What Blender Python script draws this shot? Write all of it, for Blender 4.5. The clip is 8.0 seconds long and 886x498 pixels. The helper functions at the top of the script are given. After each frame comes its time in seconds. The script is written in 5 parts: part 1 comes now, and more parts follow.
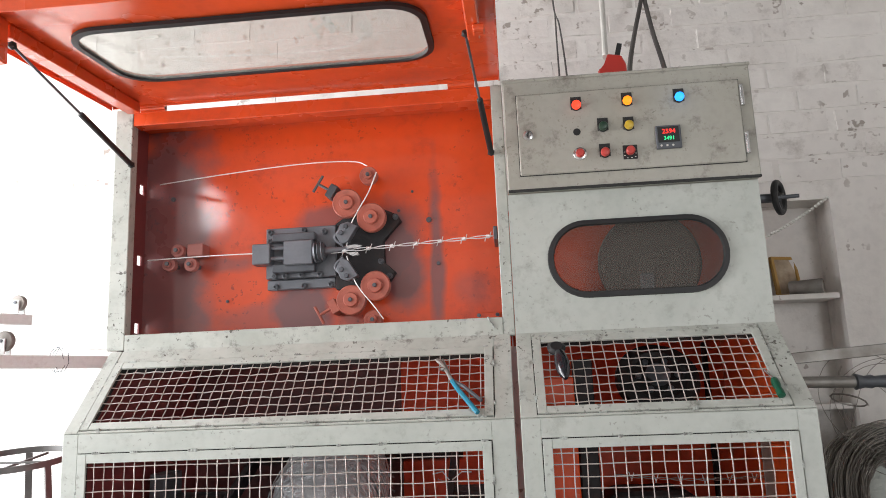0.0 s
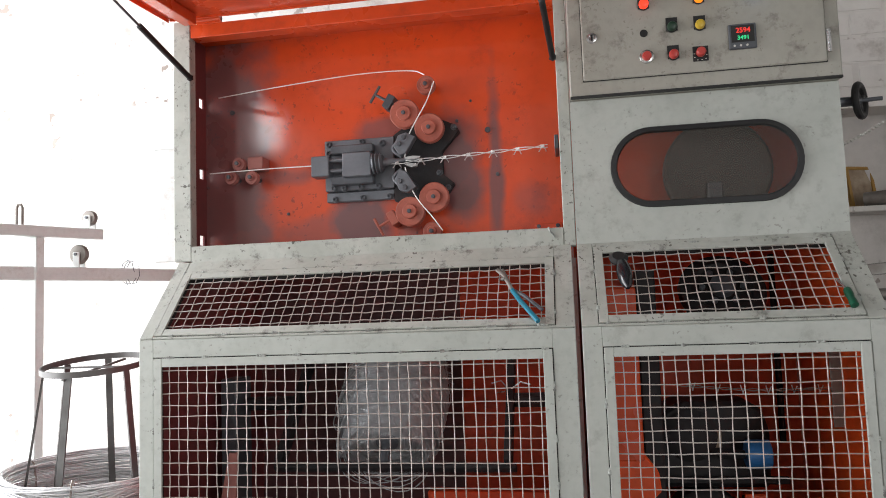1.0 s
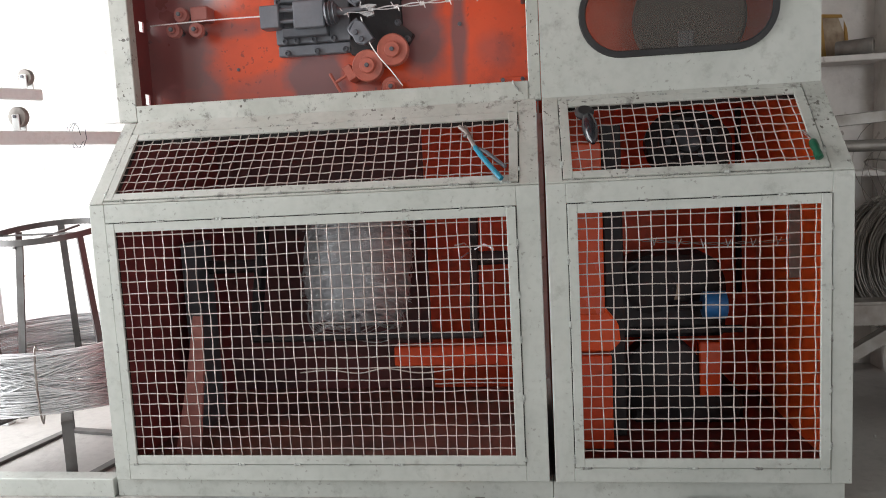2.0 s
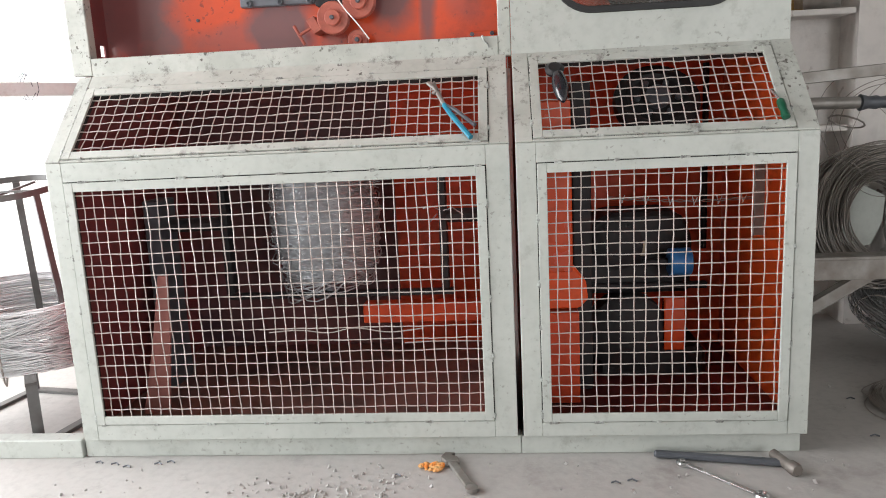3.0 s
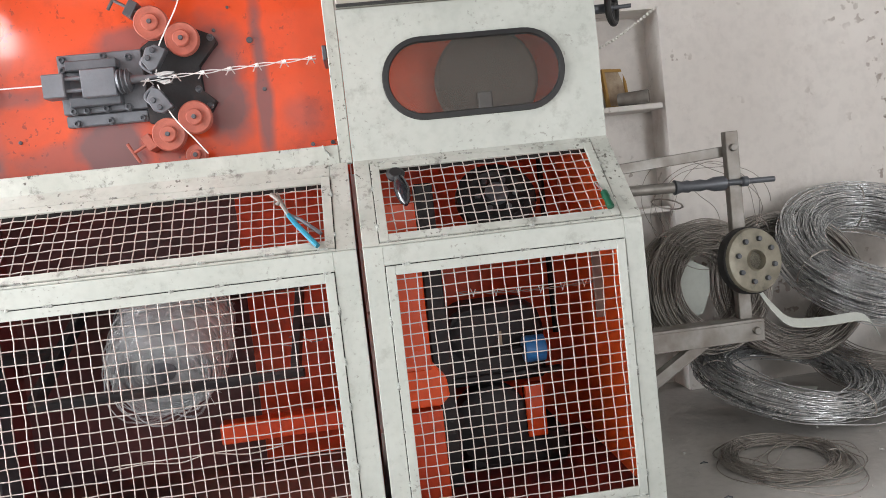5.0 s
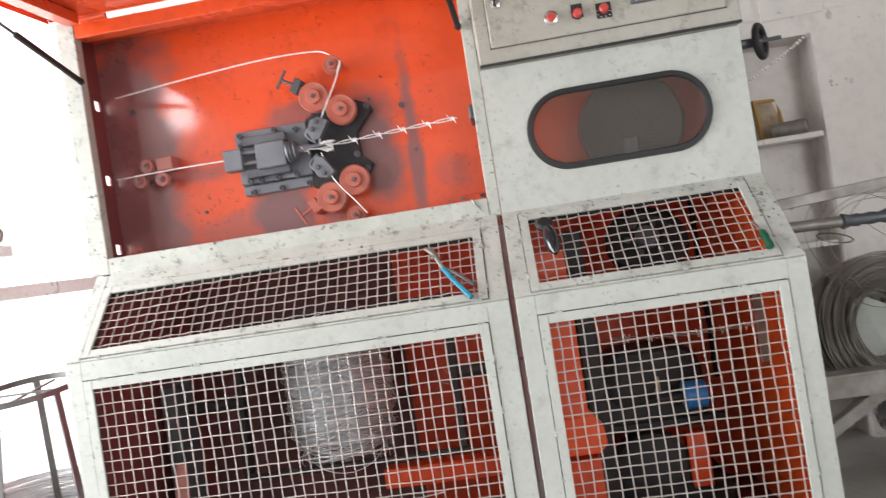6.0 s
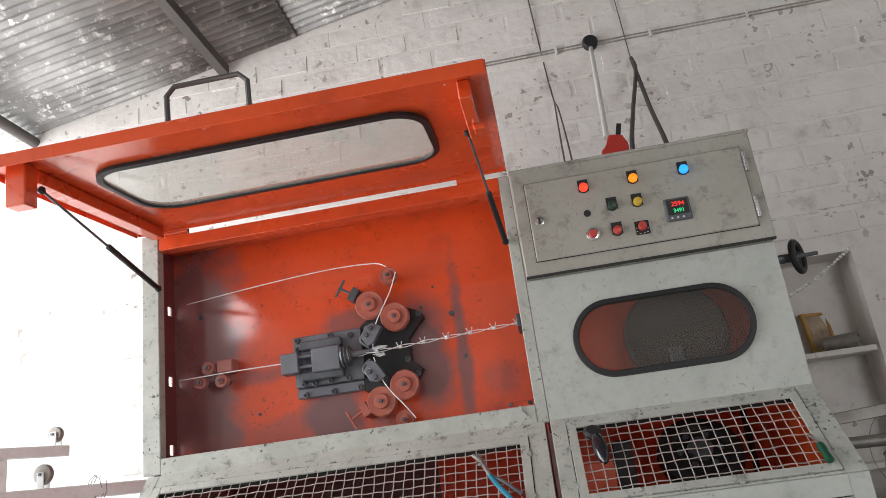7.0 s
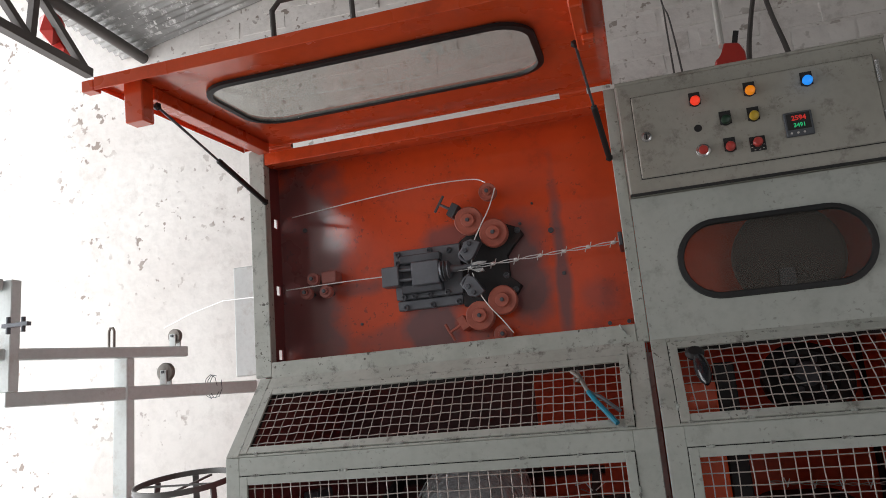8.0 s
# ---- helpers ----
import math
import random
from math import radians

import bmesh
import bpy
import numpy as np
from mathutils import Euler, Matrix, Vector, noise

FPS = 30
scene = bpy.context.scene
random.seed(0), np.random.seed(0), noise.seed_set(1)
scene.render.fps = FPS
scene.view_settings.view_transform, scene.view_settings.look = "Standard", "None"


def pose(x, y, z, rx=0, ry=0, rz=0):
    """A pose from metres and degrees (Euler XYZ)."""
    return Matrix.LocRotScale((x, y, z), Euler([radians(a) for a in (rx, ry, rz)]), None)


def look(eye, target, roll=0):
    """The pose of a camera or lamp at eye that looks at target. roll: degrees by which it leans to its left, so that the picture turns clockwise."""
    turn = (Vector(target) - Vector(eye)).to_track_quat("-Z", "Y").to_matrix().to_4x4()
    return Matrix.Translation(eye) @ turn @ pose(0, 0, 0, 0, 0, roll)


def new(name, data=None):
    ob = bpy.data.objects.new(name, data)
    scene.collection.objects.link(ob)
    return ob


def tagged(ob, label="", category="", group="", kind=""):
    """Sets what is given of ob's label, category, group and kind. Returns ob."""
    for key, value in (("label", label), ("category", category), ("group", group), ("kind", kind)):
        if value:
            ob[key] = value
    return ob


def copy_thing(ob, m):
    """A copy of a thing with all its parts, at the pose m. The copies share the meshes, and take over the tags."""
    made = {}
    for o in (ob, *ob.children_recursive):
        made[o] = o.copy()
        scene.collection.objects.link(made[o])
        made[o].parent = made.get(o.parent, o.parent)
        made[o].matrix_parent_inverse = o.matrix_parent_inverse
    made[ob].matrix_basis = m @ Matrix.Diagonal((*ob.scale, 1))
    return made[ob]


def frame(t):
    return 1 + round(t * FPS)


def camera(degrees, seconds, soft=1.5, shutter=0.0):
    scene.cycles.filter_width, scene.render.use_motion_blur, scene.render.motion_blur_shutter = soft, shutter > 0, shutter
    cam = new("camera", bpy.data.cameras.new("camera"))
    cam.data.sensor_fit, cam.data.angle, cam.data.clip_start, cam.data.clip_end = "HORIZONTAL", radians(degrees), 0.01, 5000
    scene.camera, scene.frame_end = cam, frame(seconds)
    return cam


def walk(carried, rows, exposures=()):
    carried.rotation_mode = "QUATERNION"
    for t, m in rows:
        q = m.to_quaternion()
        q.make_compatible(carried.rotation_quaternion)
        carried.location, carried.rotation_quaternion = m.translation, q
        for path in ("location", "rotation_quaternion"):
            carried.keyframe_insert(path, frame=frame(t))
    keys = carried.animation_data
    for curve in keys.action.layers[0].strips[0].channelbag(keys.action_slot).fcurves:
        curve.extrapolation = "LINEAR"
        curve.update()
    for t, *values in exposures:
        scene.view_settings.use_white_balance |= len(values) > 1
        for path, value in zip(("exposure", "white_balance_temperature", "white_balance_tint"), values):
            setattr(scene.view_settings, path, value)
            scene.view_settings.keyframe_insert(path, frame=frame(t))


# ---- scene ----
cam = camera(62.3, 8.0, soft=0.85, shutter=0.15)
PATH = [
    (0, (-0.003, -1.853, 0.886), (-0.184, 0.104, 1.257), -2.3),
    (0.5, (-0.012, -1.848, 0.869), (-0.164, 0.113, 1.226), -2.4),
    (0.8, (-0.023, -1.845, 0.877), (-0.289, 0.125, 1.088), -2.2),
    (1, (-0.024, -1.835, 0.86), (-0.36, 0.13, 1.023), -2.0),
    (1.2, (-0.018, -1.83, 0.86), (-0.362, 0.136, 0.982), -2.4),
    (1.5, (-0.016, -1.804, 0.847), (-0.306, 0.174, 0.804), -2.2),
    (1.7, (-0.017, -1.795, 0.846), (-0.3, 0.181, 0.728), -2.6),
    (2.8, (-0.02, -1.766, 0.885), (-0.212, 0.187, 0.503), -2.7),
    (3, (-0.025, -1.771, 0.882), (-0.202, 0.188, 0.518), -2.8),
    (3.2, (-0.024, -1.768, 0.893), (-0.083, 0.208, 0.589), -2.5),
    (3.5, (0.001, -1.775, 0.906), (-0.015, 0.21, 0.662), -3.7),
    (4, (0.017, -1.766, 0.908), (0.194, 0.216, 0.707), -4.9),
    (5.5, (0.009, -1.773, 0.904), (0.206, 0.213, 0.775), -6.5),
    (5.8, (-0.043, -1.781, 0.928), (0.062, 0.214, 0.824), -7.6),
    (6, (0.005, -1.818, 0.934), (-0.173, 0.174, 0.953), -8.8),
    (6.2, (0.012, -1.824, 0.905), (-0.235, 0.157, 1.037), -8.4),
    (6.5, (0.001, -1.843, 0.907), (-0.253, 0.116, 1.22), -7.8),
    (6.8, (0.013, -1.866, 0.928), (-0.204, 0.054, 1.442), -7.1),
    (7, (0.014, -1.882, 0.904), (-0.207, 0.013, 1.504), -7.7),
    (7.2, (-0.004, -1.892, 0.901), (-0.276, -0.003, 1.498), -6.5),
    (7.5, (0.012, -1.892, 0.928), (-0.434, -0.004, 1.414), -4.9),
    (8, (-0.016, -1.883, 0.914), (-0.509, 0.014, 1.316), -5.0),
]

EXPOSURES = [(0, -0.58), (0.5, -0.73), (1, -0.98), (1.5, -1.03), (2.2, -0.75), (3, -0.4), (3.5, -0.3), (4, -0.17), (5.5, -0.07), (6, -0.17), (6.5, -0.83), (7, -0.96), (7.5, -1.25), (8, -1.98)]
walk(cam, [(t, look(eye, target, roll)) for t, eye, target, roll in PATH], EXPOSURES)

# ---- light ----
world = bpy.data.worlds.new("sky")
scene.world = world
world.use_nodes = True
wn = world.node_tree
sky = wn.nodes.new("ShaderNodeTexSky")
sky.sky_type, sky.sun_disc = "NISHITA", False
sky.sun_elevation, sky.sun_rotation = radians(48), radians(-70)
wn.links.new(sky.outputs[0], wn.nodes["Background"].inputs[0])
wn.nodes["Background"].inputs[1].default_value = 0.05


def area(name, m, sx, sy, watts, color):
    d = bpy.data.lights.new(name, "AREA")
    d.shape, d.size, d.size_y, d.energy, d.color = "RECTANGLE", sx, sy, watts, color
    ob = new(name, d)
    ob.matrix_world = m
    return ob


sun = new("sun", bpy.data.lights.new("sun", "SUN"))
sun.data.energy, sun.data.angle, sun.data.color = 3.0, radians(0.6), (1, 0.95, 0.88)
sun.matrix_world = look((-6, 3.5, 7), (0, 0, 0))
# daylight through the open side of the shed and a high front window
area("daylight_side", look((-3.3, -0.10, 1.75), (3, -0.10, 1.65)), 2.25, 3.3, 410, (0.97, 0.98, 1))
area("daylight_side_front", look((-3.3, -2.3, 1.40), (3, -2.0, 1.2)), 2.0, 2.5, 105, (0.97, 0.98, 1))
area("daylight_front", look((-3.45, -5.50, 3.2), (-3.45, 1, 3.2)), 0.29, 0.76, 15, (0.97, 0.98, 1))
# unseen fill lamp in an added doorway, brightens the right wall and coils
area("fill_front_right", look((3.0, -5.45, 1.2), (1.9, 1, 0.3)), 1.3, 2.1, 120, (0.97, 0.98, 1))

# ---- materials ----


def material(name, color, rough=0.5, metal=0.0, second=None, scale=6.0, amount=0.5, grain=60.0, bump=0.05, dirt=None, dirt_amount=0.3, dirt_scale=3.0, coat=0.0, vary=0.0, specks=0.0, speck_scale=40.0):
    m = bpy.data.materials.new(name)
    m.use_nodes = True
    n, l = m.node_tree.nodes, m.node_tree.links
    p = n["Principled BSDF"]
    geo = n.new("ShaderNodeNewGeometry")
    big, fine = n.new("ShaderNodeTexNoise"), n.new("ShaderNodeTexNoise")
    for node, s, d in ((big, scale, 5.0), (fine, grain, 4.0)):
        node.inputs["Scale"].default_value, node.inputs["Detail"].default_value = s, d
        l.new(geo.outputs["Position"], node.inputs["Vector"])
    second = second or tuple(c * 0.75 for c in color)

    def mix(fac, a, b):
        x = n.new("ShaderNodeMix")
        x.data_type = "RGBA"
        l.new(fac, x.inputs[0])
        for sock, v in ((x.inputs[6], a), (x.inputs[7], b)):
            if isinstance(v, tuple):
                sock.default_value = (*v, 1)
            else:
                l.new(v, sock)
        return x.outputs[2]

    def ramp(value, a, b, top=1.0):
        r = n.new("ShaderNodeMapRange")
        r.inputs[1].default_value, r.inputs[2].default_value, r.inputs[4].default_value = a, b, top
        l.new(value, r.inputs[0])
        return r.outputs[0]

    col = mix(ramp(big.outputs[0], 0.38, 0.68, amount), color, second)
    col = mix(ramp(fine.outputs[0], 0.45, 0.75, amount * 0.4), col, tuple(c * 0.6 for c in color))
    if dirt:
        dn = n.new("ShaderNodeTexNoise")
        dn.inputs["Scale"].default_value, dn.inputs["Detail"].default_value, dn.inputs["Roughness"].default_value = dirt_scale, 9.0, 0.72
        l.new(geo.outputs["Position"], dn.inputs["Vector"])
        col = mix(ramp(dn.outputs[0], 0.55, 0.70, dirt_amount), col, dirt)
    if specks:
        sn, sm = n.new("ShaderNodeTexNoise"), n.new("ShaderNodeTexNoise")
        for node, sc, d in ((sn, speck_scale, 2.0), (sm, speck_scale * 0.13, 3.0)):
            node.inputs["Scale"].default_value, node.inputs["Detail"].default_value = sc, d
            l.new(geo.outputs["Position"], node.inputs["Vector"])
        both = n.new("ShaderNodeMath")
        both.operation = "MULTIPLY"
        l.new(ramp(sn.outputs[0], 0.63, 0.68, specks), both.inputs[0])
        l.new(ramp(sm.outputs[0], 0.46, 0.60), both.inputs[1])
        col = mix(both.outputs[0], col, dirt or (0.05, 0.045, 0.04))
    if vary:
        info = n.new("ShaderNodeObjectInfo")
        col = mix(ramp(info.outputs["Random"], 0, 1, vary), col, second)
    l.new(col, p.inputs["Base Color"])
    rr = n.new("ShaderNodeMapRange")
    rr.inputs[3].default_value, rr.inputs[4].default_value = max(rough - 0.12, 0.03), min(rough + 0.12, 1)
    l.new(big.outputs[0], rr.inputs[0])
    l.new(rr.outputs[0], p.inputs["Roughness"])
    p.inputs["Metallic"].default_value = metal
    p.inputs["Coat Weight"].default_value = coat
    p.inputs["Coat Roughness"].default_value = 0.08
    if bump:
        b = n.new("ShaderNodeBump")
        b.inputs["Strength"].default_value, b.inputs["Distance"].default_value = bump, 0.01
        l.new(fine.outputs[0], b.inputs["Height"])
        l.new(b.outputs[0], p.inputs["Normal"])
    return m


def stained(m, spots, color, strength=0.9, noise_scale=9.0):
    """Soot, oil stains and painted shade at fixed places: (x, z, half width, half height) each, with ragged edges."""
    n, l = m.node_tree.nodes, m.node_tree.links
    p = n["Principled BSDF"]
    base = p.inputs["Base Color"].links[0].from_socket
    geo, sep, rag = n.new("ShaderNodeNewGeometry"), n.new("ShaderNodeSeparateXYZ"), n.new("ShaderNodeTexNoise")
    rag.inputs["Scale"].default_value, rag.inputs["Detail"].default_value = noise_scale, 6.0
    l.new(geo.outputs["Position"], sep.inputs[0])
    l.new(geo.outputs["Position"], rag.inputs["Vector"])

    def op(kind, a, b):
        x = n.new("ShaderNodeMath")
        x.operation = kind
        for sock, v in zip(x.inputs, (a, b)):
            if isinstance(v, (int, float)):
                sock.default_value = v
            else:
                l.new(v, sock)
        return x.outputs[0]

    total = None
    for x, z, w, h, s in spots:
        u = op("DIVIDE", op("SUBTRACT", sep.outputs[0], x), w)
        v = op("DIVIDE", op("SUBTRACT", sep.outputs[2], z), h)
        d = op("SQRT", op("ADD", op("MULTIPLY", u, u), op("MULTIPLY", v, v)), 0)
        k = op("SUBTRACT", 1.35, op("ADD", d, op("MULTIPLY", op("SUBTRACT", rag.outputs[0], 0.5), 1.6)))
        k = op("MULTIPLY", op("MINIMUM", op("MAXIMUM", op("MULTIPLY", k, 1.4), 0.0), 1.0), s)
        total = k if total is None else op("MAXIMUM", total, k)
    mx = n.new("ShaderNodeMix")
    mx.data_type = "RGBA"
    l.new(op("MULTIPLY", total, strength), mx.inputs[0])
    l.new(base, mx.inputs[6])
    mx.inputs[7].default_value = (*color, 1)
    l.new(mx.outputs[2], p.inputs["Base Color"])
    return m


def glow(name, color, strength):
    m = material(name, tuple(0.5 * c for c in color), 0.3, bump=0)
    p = m.node_tree.nodes["Principled BSDF"]
    p.inputs["Emission Color"].default_value = (*color, 1)
    p.inputs["Emission Strength"].default_value = strength
    return m


def glass(name, color, rough=0.02, dust=0.0):
    m = bpy.data.materials.new(name)
    m.use_nodes = True
    n, l = m.node_tree.nodes, m.node_tree.links
    thin, gloss, mx, face, power, amount = [n.new("ShaderNode" + k) for k in ("BsdfTransparent", "BsdfGlossy", "MixShader", "LayerWeight", "Math", "Math")]
    thin.inputs[0].default_value = (*color, 1)
    gloss.inputs["Roughness"].default_value = rough
    face.inputs[0].default_value = 0.5
    power.operation, amount.operation = "POWER", "MULTIPLY_ADD"
    power.inputs[1].default_value, amount.inputs[1].default_value, amount.inputs[2].default_value = 4.0, 0.6, 0.03
    l.new(face.outputs["Facing"], power.inputs[0])
    l.new(power.outputs[0], amount.inputs[0])
    l.new(amount.outputs[0], mx.inputs[0])
    l.new(thin.outputs[0], mx.inputs[1])
    l.new(gloss.outputs[0], mx.inputs[2])
    film, mat_dust, add, spots, spread = [n.new("ShaderNode" + k) for k in ("BsdfTranslucent", "BsdfDiffuse", "MixShader", "TexNoise", "MapRange")]
    film.inputs[0].default_value = mat_dust.inputs[0].default_value = (0.72, 0.70, 0.64, 1)
    add.inputs[0].default_value = 0.5
    l.new(film.outputs[0], add.inputs[1])
    l.new(mat_dust.outputs[0], add.inputs[2])
    dusty = n.new("ShaderNodeMixShader")
    spots.inputs["Scale"].default_value = 7.0
    spread.inputs["To Min"].default_value, spread.inputs["To Max"].default_value = dust * 0.8, dust * 1.2
    l.new(spots.outputs[0], spread.inputs[0])
    l.new(spread.outputs[0], dusty.inputs[0])
    l.new(mx.outputs[0], dusty.inputs[1])
    l.new(add.outputs[0], dusty.inputs[2])
    l.new(dusty.outputs[0] if dust else mx.outputs[0], n["Material Output"].inputs[0])
    return m


GREY = material("grey_green_paint", (0.485, 0.508, 0.472), 0.45, second=(0.39, 0.415, 0.38), scale=5, amount=0.6, grain=45, bump=0.05, dirt=(0.16, 0.145, 0.125), dirt_amount=0.35, dirt_scale=16, specks=0.45, speck_scale=90)
WORNGREY = material("worn_grey_green_paint", (0.47, 0.485, 0.445), 0.47, second=(0.36, 0.375, 0.335), scale=9, amount=0.7, grain=55, bump=0.06, dirt=(0.07, 0.06, 0.05), dirt_amount=0.75, dirt_scale=24, specks=0.9, speck_scale=75)
BOXGREY = material("box_grey_paint", (0.39, 0.38, 0.335), 0.42, second=(0.32, 0.305, 0.26), scale=4, amount=0.6, grain=50, bump=0.05, dirt=(0.10, 0.085, 0.07), dirt_amount=0.7, dirt_scale=13, specks=0.4, speck_scale=110)
SEAM = material("dark_seam", (0.03, 0.03, 0.03), 0.8, bump=0)
WELD = material("weld_bead", (0.47, 0.50, 0.47), 0.45, second=(0.12, 0.11, 0.10), scale=60, amount=0.9, bump=0.3, grain=150)
ORANGE = material("orange_enamel", (0.72, 0.085, 0.018), 0.27, second=(0.60, 0.06, 0.014), scale=4, amount=0.5, grain=40, bump=0.02, dirt=(0.16, 0.03, 0.015), dirt_amount=0.4, dirt_scale=4, coat=0.7)
# spots at x = -1.13 and -1.08 paint shade on the left; others soot
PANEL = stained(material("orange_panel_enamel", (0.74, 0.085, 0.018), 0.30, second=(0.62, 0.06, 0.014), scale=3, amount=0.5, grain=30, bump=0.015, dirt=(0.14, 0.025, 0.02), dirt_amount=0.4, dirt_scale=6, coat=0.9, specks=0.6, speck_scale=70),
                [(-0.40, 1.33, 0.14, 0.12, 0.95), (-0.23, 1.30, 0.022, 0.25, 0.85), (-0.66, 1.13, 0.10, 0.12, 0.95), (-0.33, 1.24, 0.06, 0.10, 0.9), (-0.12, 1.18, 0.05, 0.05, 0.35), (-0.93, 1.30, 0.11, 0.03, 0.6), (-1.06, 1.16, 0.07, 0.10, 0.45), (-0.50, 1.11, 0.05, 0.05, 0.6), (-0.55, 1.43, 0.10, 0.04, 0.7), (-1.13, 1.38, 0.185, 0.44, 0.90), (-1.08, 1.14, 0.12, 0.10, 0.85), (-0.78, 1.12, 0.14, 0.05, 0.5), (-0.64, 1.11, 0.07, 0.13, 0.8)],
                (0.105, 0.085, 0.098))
INSIDE = material("orange_primer_inside", (0.84, 0.105, 0.018), 0.4, second=(0.74, 0.08, 0.015), scale=4, amount=0.5, bump=0.03, dirt=(0.10, 0.025, 0.02), dirt_amount=0.5, dirt_scale=3)
SOOTY = material("sooty_brown_floor_plate", (0.25, 0.11, 0.085), 0.55, second=(0.11, 0.07, 0.065), scale=3, amount=0.9, bump=0.06, dirt=(0.03, 0.025, 0.025), dirt_amount=0.6, dirt_scale=3)
REDBACK = material("mottled_red_inner_wall", (0.76, 0.085, 0.018), 0.45, second=(0.58, 0.06, 0.015), scale=3.5, amount=1.0, bump=0.04, dirt=(0.07, 0.025, 0.02), dirt_amount=0.5, dirt_scale=5)
BACKRED = material("grey_maroon_inner_wall", (0.17, 0.055, 0.055), 0.5, second=(0.075, 0.055, 0.062), scale=1.6, amount=1.0, bump=0.03, dirt=(0.03, 0.02, 0.03), dirt_amount=0.8, dirt_scale=2.2)
# maroon has the shade inside the cabinets put into its colour
MAROON = material("shaded_maroon_paint", (0.21, 0.040, 0.040), 0.5, second=(0.12, 0.028, 0.028), scale=4, amount=0.6, bump=0.03)
WHEEL = material("red_painted_wheel", (0.43, 0.120, 0.082), 0.45, second=(0.31, 0.08, 0.06), scale=20, amount=0.6, grain=120, bump=0.04, dirt=(0.10, 0.04, 0.03), dirt_amount=0.4, dirt_scale=18)
PINK = material("dusty_pink_primer", (0.42, 0.165, 0.14), 0.6, second=(0.28, 0.10, 0.09), scale=12, amount=0.6, bump=0.05)
IRON = material("oily_dark_steel", (0.090, 0.097, 0.110), 0.40, 0.3, second=(0.15, 0.16, 0.178), scale=14, grain=110, bump=0.06)
STEELGREY = material("machined_grey_steel", (0.150, 0.160, 0.180), 0.42, 0.3, second=(0.20, 0.21, 0.232), scale=14, grain=110, bump=0.05)
GREASE = material("black_greasy_casting", (0.011, 0.011, 0.013), 0.65, second=(0.022, 0.020, 0.022), scale=9, amount=0.8, bump=0.12, grain=70, dirt=(0.12, 0.04, 0.025), dirt_amount=0.3, dirt_scale=8)
BLACK = material("black_rubber", (0.014, 0.014, 0.015), 0.55, bump=0.03)
GLOSSBLACK = material("glossy_black_plastic", (0.016, 0.017, 0.022), 0.18, bump=0.0, coat=0.5)
CHROME = material("bright_steel", (0.62, 0.62, 0.62), 0.25, 0.95, bump=0.03)
GALV = material("galvanised_wire", (0.72, 0.73, 0.74), 0.28, 0.7, second=(0.42, 0.425, 0.43), scale=14, amount=0.9, bump=0.02)
NEWWIRE = material("fresh_zinc_wire", (0.87, 0.87, 0.87), 0.36, 0.25, second=(0.68, 0.68, 0.68), scale=30, amount=0.5, bump=0.02)
BOBBINWIRE = material("loosely_wound_zinc_wire", (0.58, 0.60, 0.625), 0.38, 0.35, second=(0.40, 0.415, 0.44), scale=30, amount=0.6, bump=0.02)
BRIGHTWIRE = material("bright_zinc_wire", (0.84, 0.85, 0.86), 0.34, 0.35, second=(0.62, 0.63, 0.64), scale=25, amount=0.6, bump=0.02)
DULLWIRE = material("dull_weathered_wire", (0.38, 0.35, 0.32), 0.45, 0.45, second=(0.19, 0.17, 0.15), scale=9, amount=0.7, bump=0.02)
MESHWIRE = material("painted_mesh_wire", (0.50, 0.46, 0.43), 0.45, 0.2, second=(0.42, 0.34, 0.30), scale=9, bump=0.02)
WALL = material("whitewashed_wall", (0.74, 0.71, 0.68), 0.85, second=(0.63, 0.59, 0.56), scale=2.2, amount=0.6, grain=26, bump=0.3, dirt=(0.25, 0.20, 0.17), dirt_amount=0.3, dirt_scale=3.6, specks=0.9, speck_scale=24)
BRICK = material("whitewashed_brick", (0.74, 0.71, 0.68), 0.85, second=(0.63, 0.59, 0.56), scale=3.5, amount=0.6, grain=15, bump=0.7, dirt=(0.24, 0.20, 0.17), dirt_amount=0.5, dirt_scale=7, vary=0.18, specks=0.8, speck_scale=26)
FLOOR = material("dusty_concrete", (0.45, 0.435, 0.415), 0.75, second=(0.36, 0.34, 0.32), scale=1.8, amount=0.7, grain=40, bump=0.15, dirt=(0.16, 0.14, 0.13), dirt_amount=0.5, dirt_scale=4)
EARTH = material("sunlit_dry_ground", (0.40, 0.35, 0.28), 0.9, second=(0.30, 0.26, 0.20), scale=0.5, amount=0.7, grain=12, bump=0.3)
ROOF = material("weathered_roof_sheet", (0.30, 0.295, 0.285), 0.5, 0.3, second=(0.09, 0.085, 0.08), scale=4, amount=0.8, grain=22, bump=0.2, dirt=(0.72, 0.70, 0.68), dirt_amount=0.9, dirt_scale=14, specks=0.8, speck_scale=30)
RAFTER = material("grey_brown_steel_tube", (0.10, 0.09, 0.085), 0.6, 0.2, bump=0.05)
STANDPAINT = material("pale_grey_stand_paint", (0.70, 0.74, 0.73), 0.45, second=(0.58, 0.61, 0.60), scale=7, bump=0.05, dirt=(0.28, 0.20, 0.13), dirt_amount=0.35, dirt_scale=8)
FLANGE = material("greasy_tan_flange_steel", (0.30, 0.28, 0.22), 0.5, 0.2, second=(0.12, 0.105, 0.08), scale=22, amount=0.7, bump=0.08, dirt=(0.05, 0.045, 0.04), dirt_amount=0.6, dirt_scale=16)
RUSTY = material("scuffed_grey_steel_bar", (0.28, 0.27, 0.25), 0.5, 0.5, second=(0.16, 0.13, 0.11), scale=14, amount=0.8, bump=0.08)
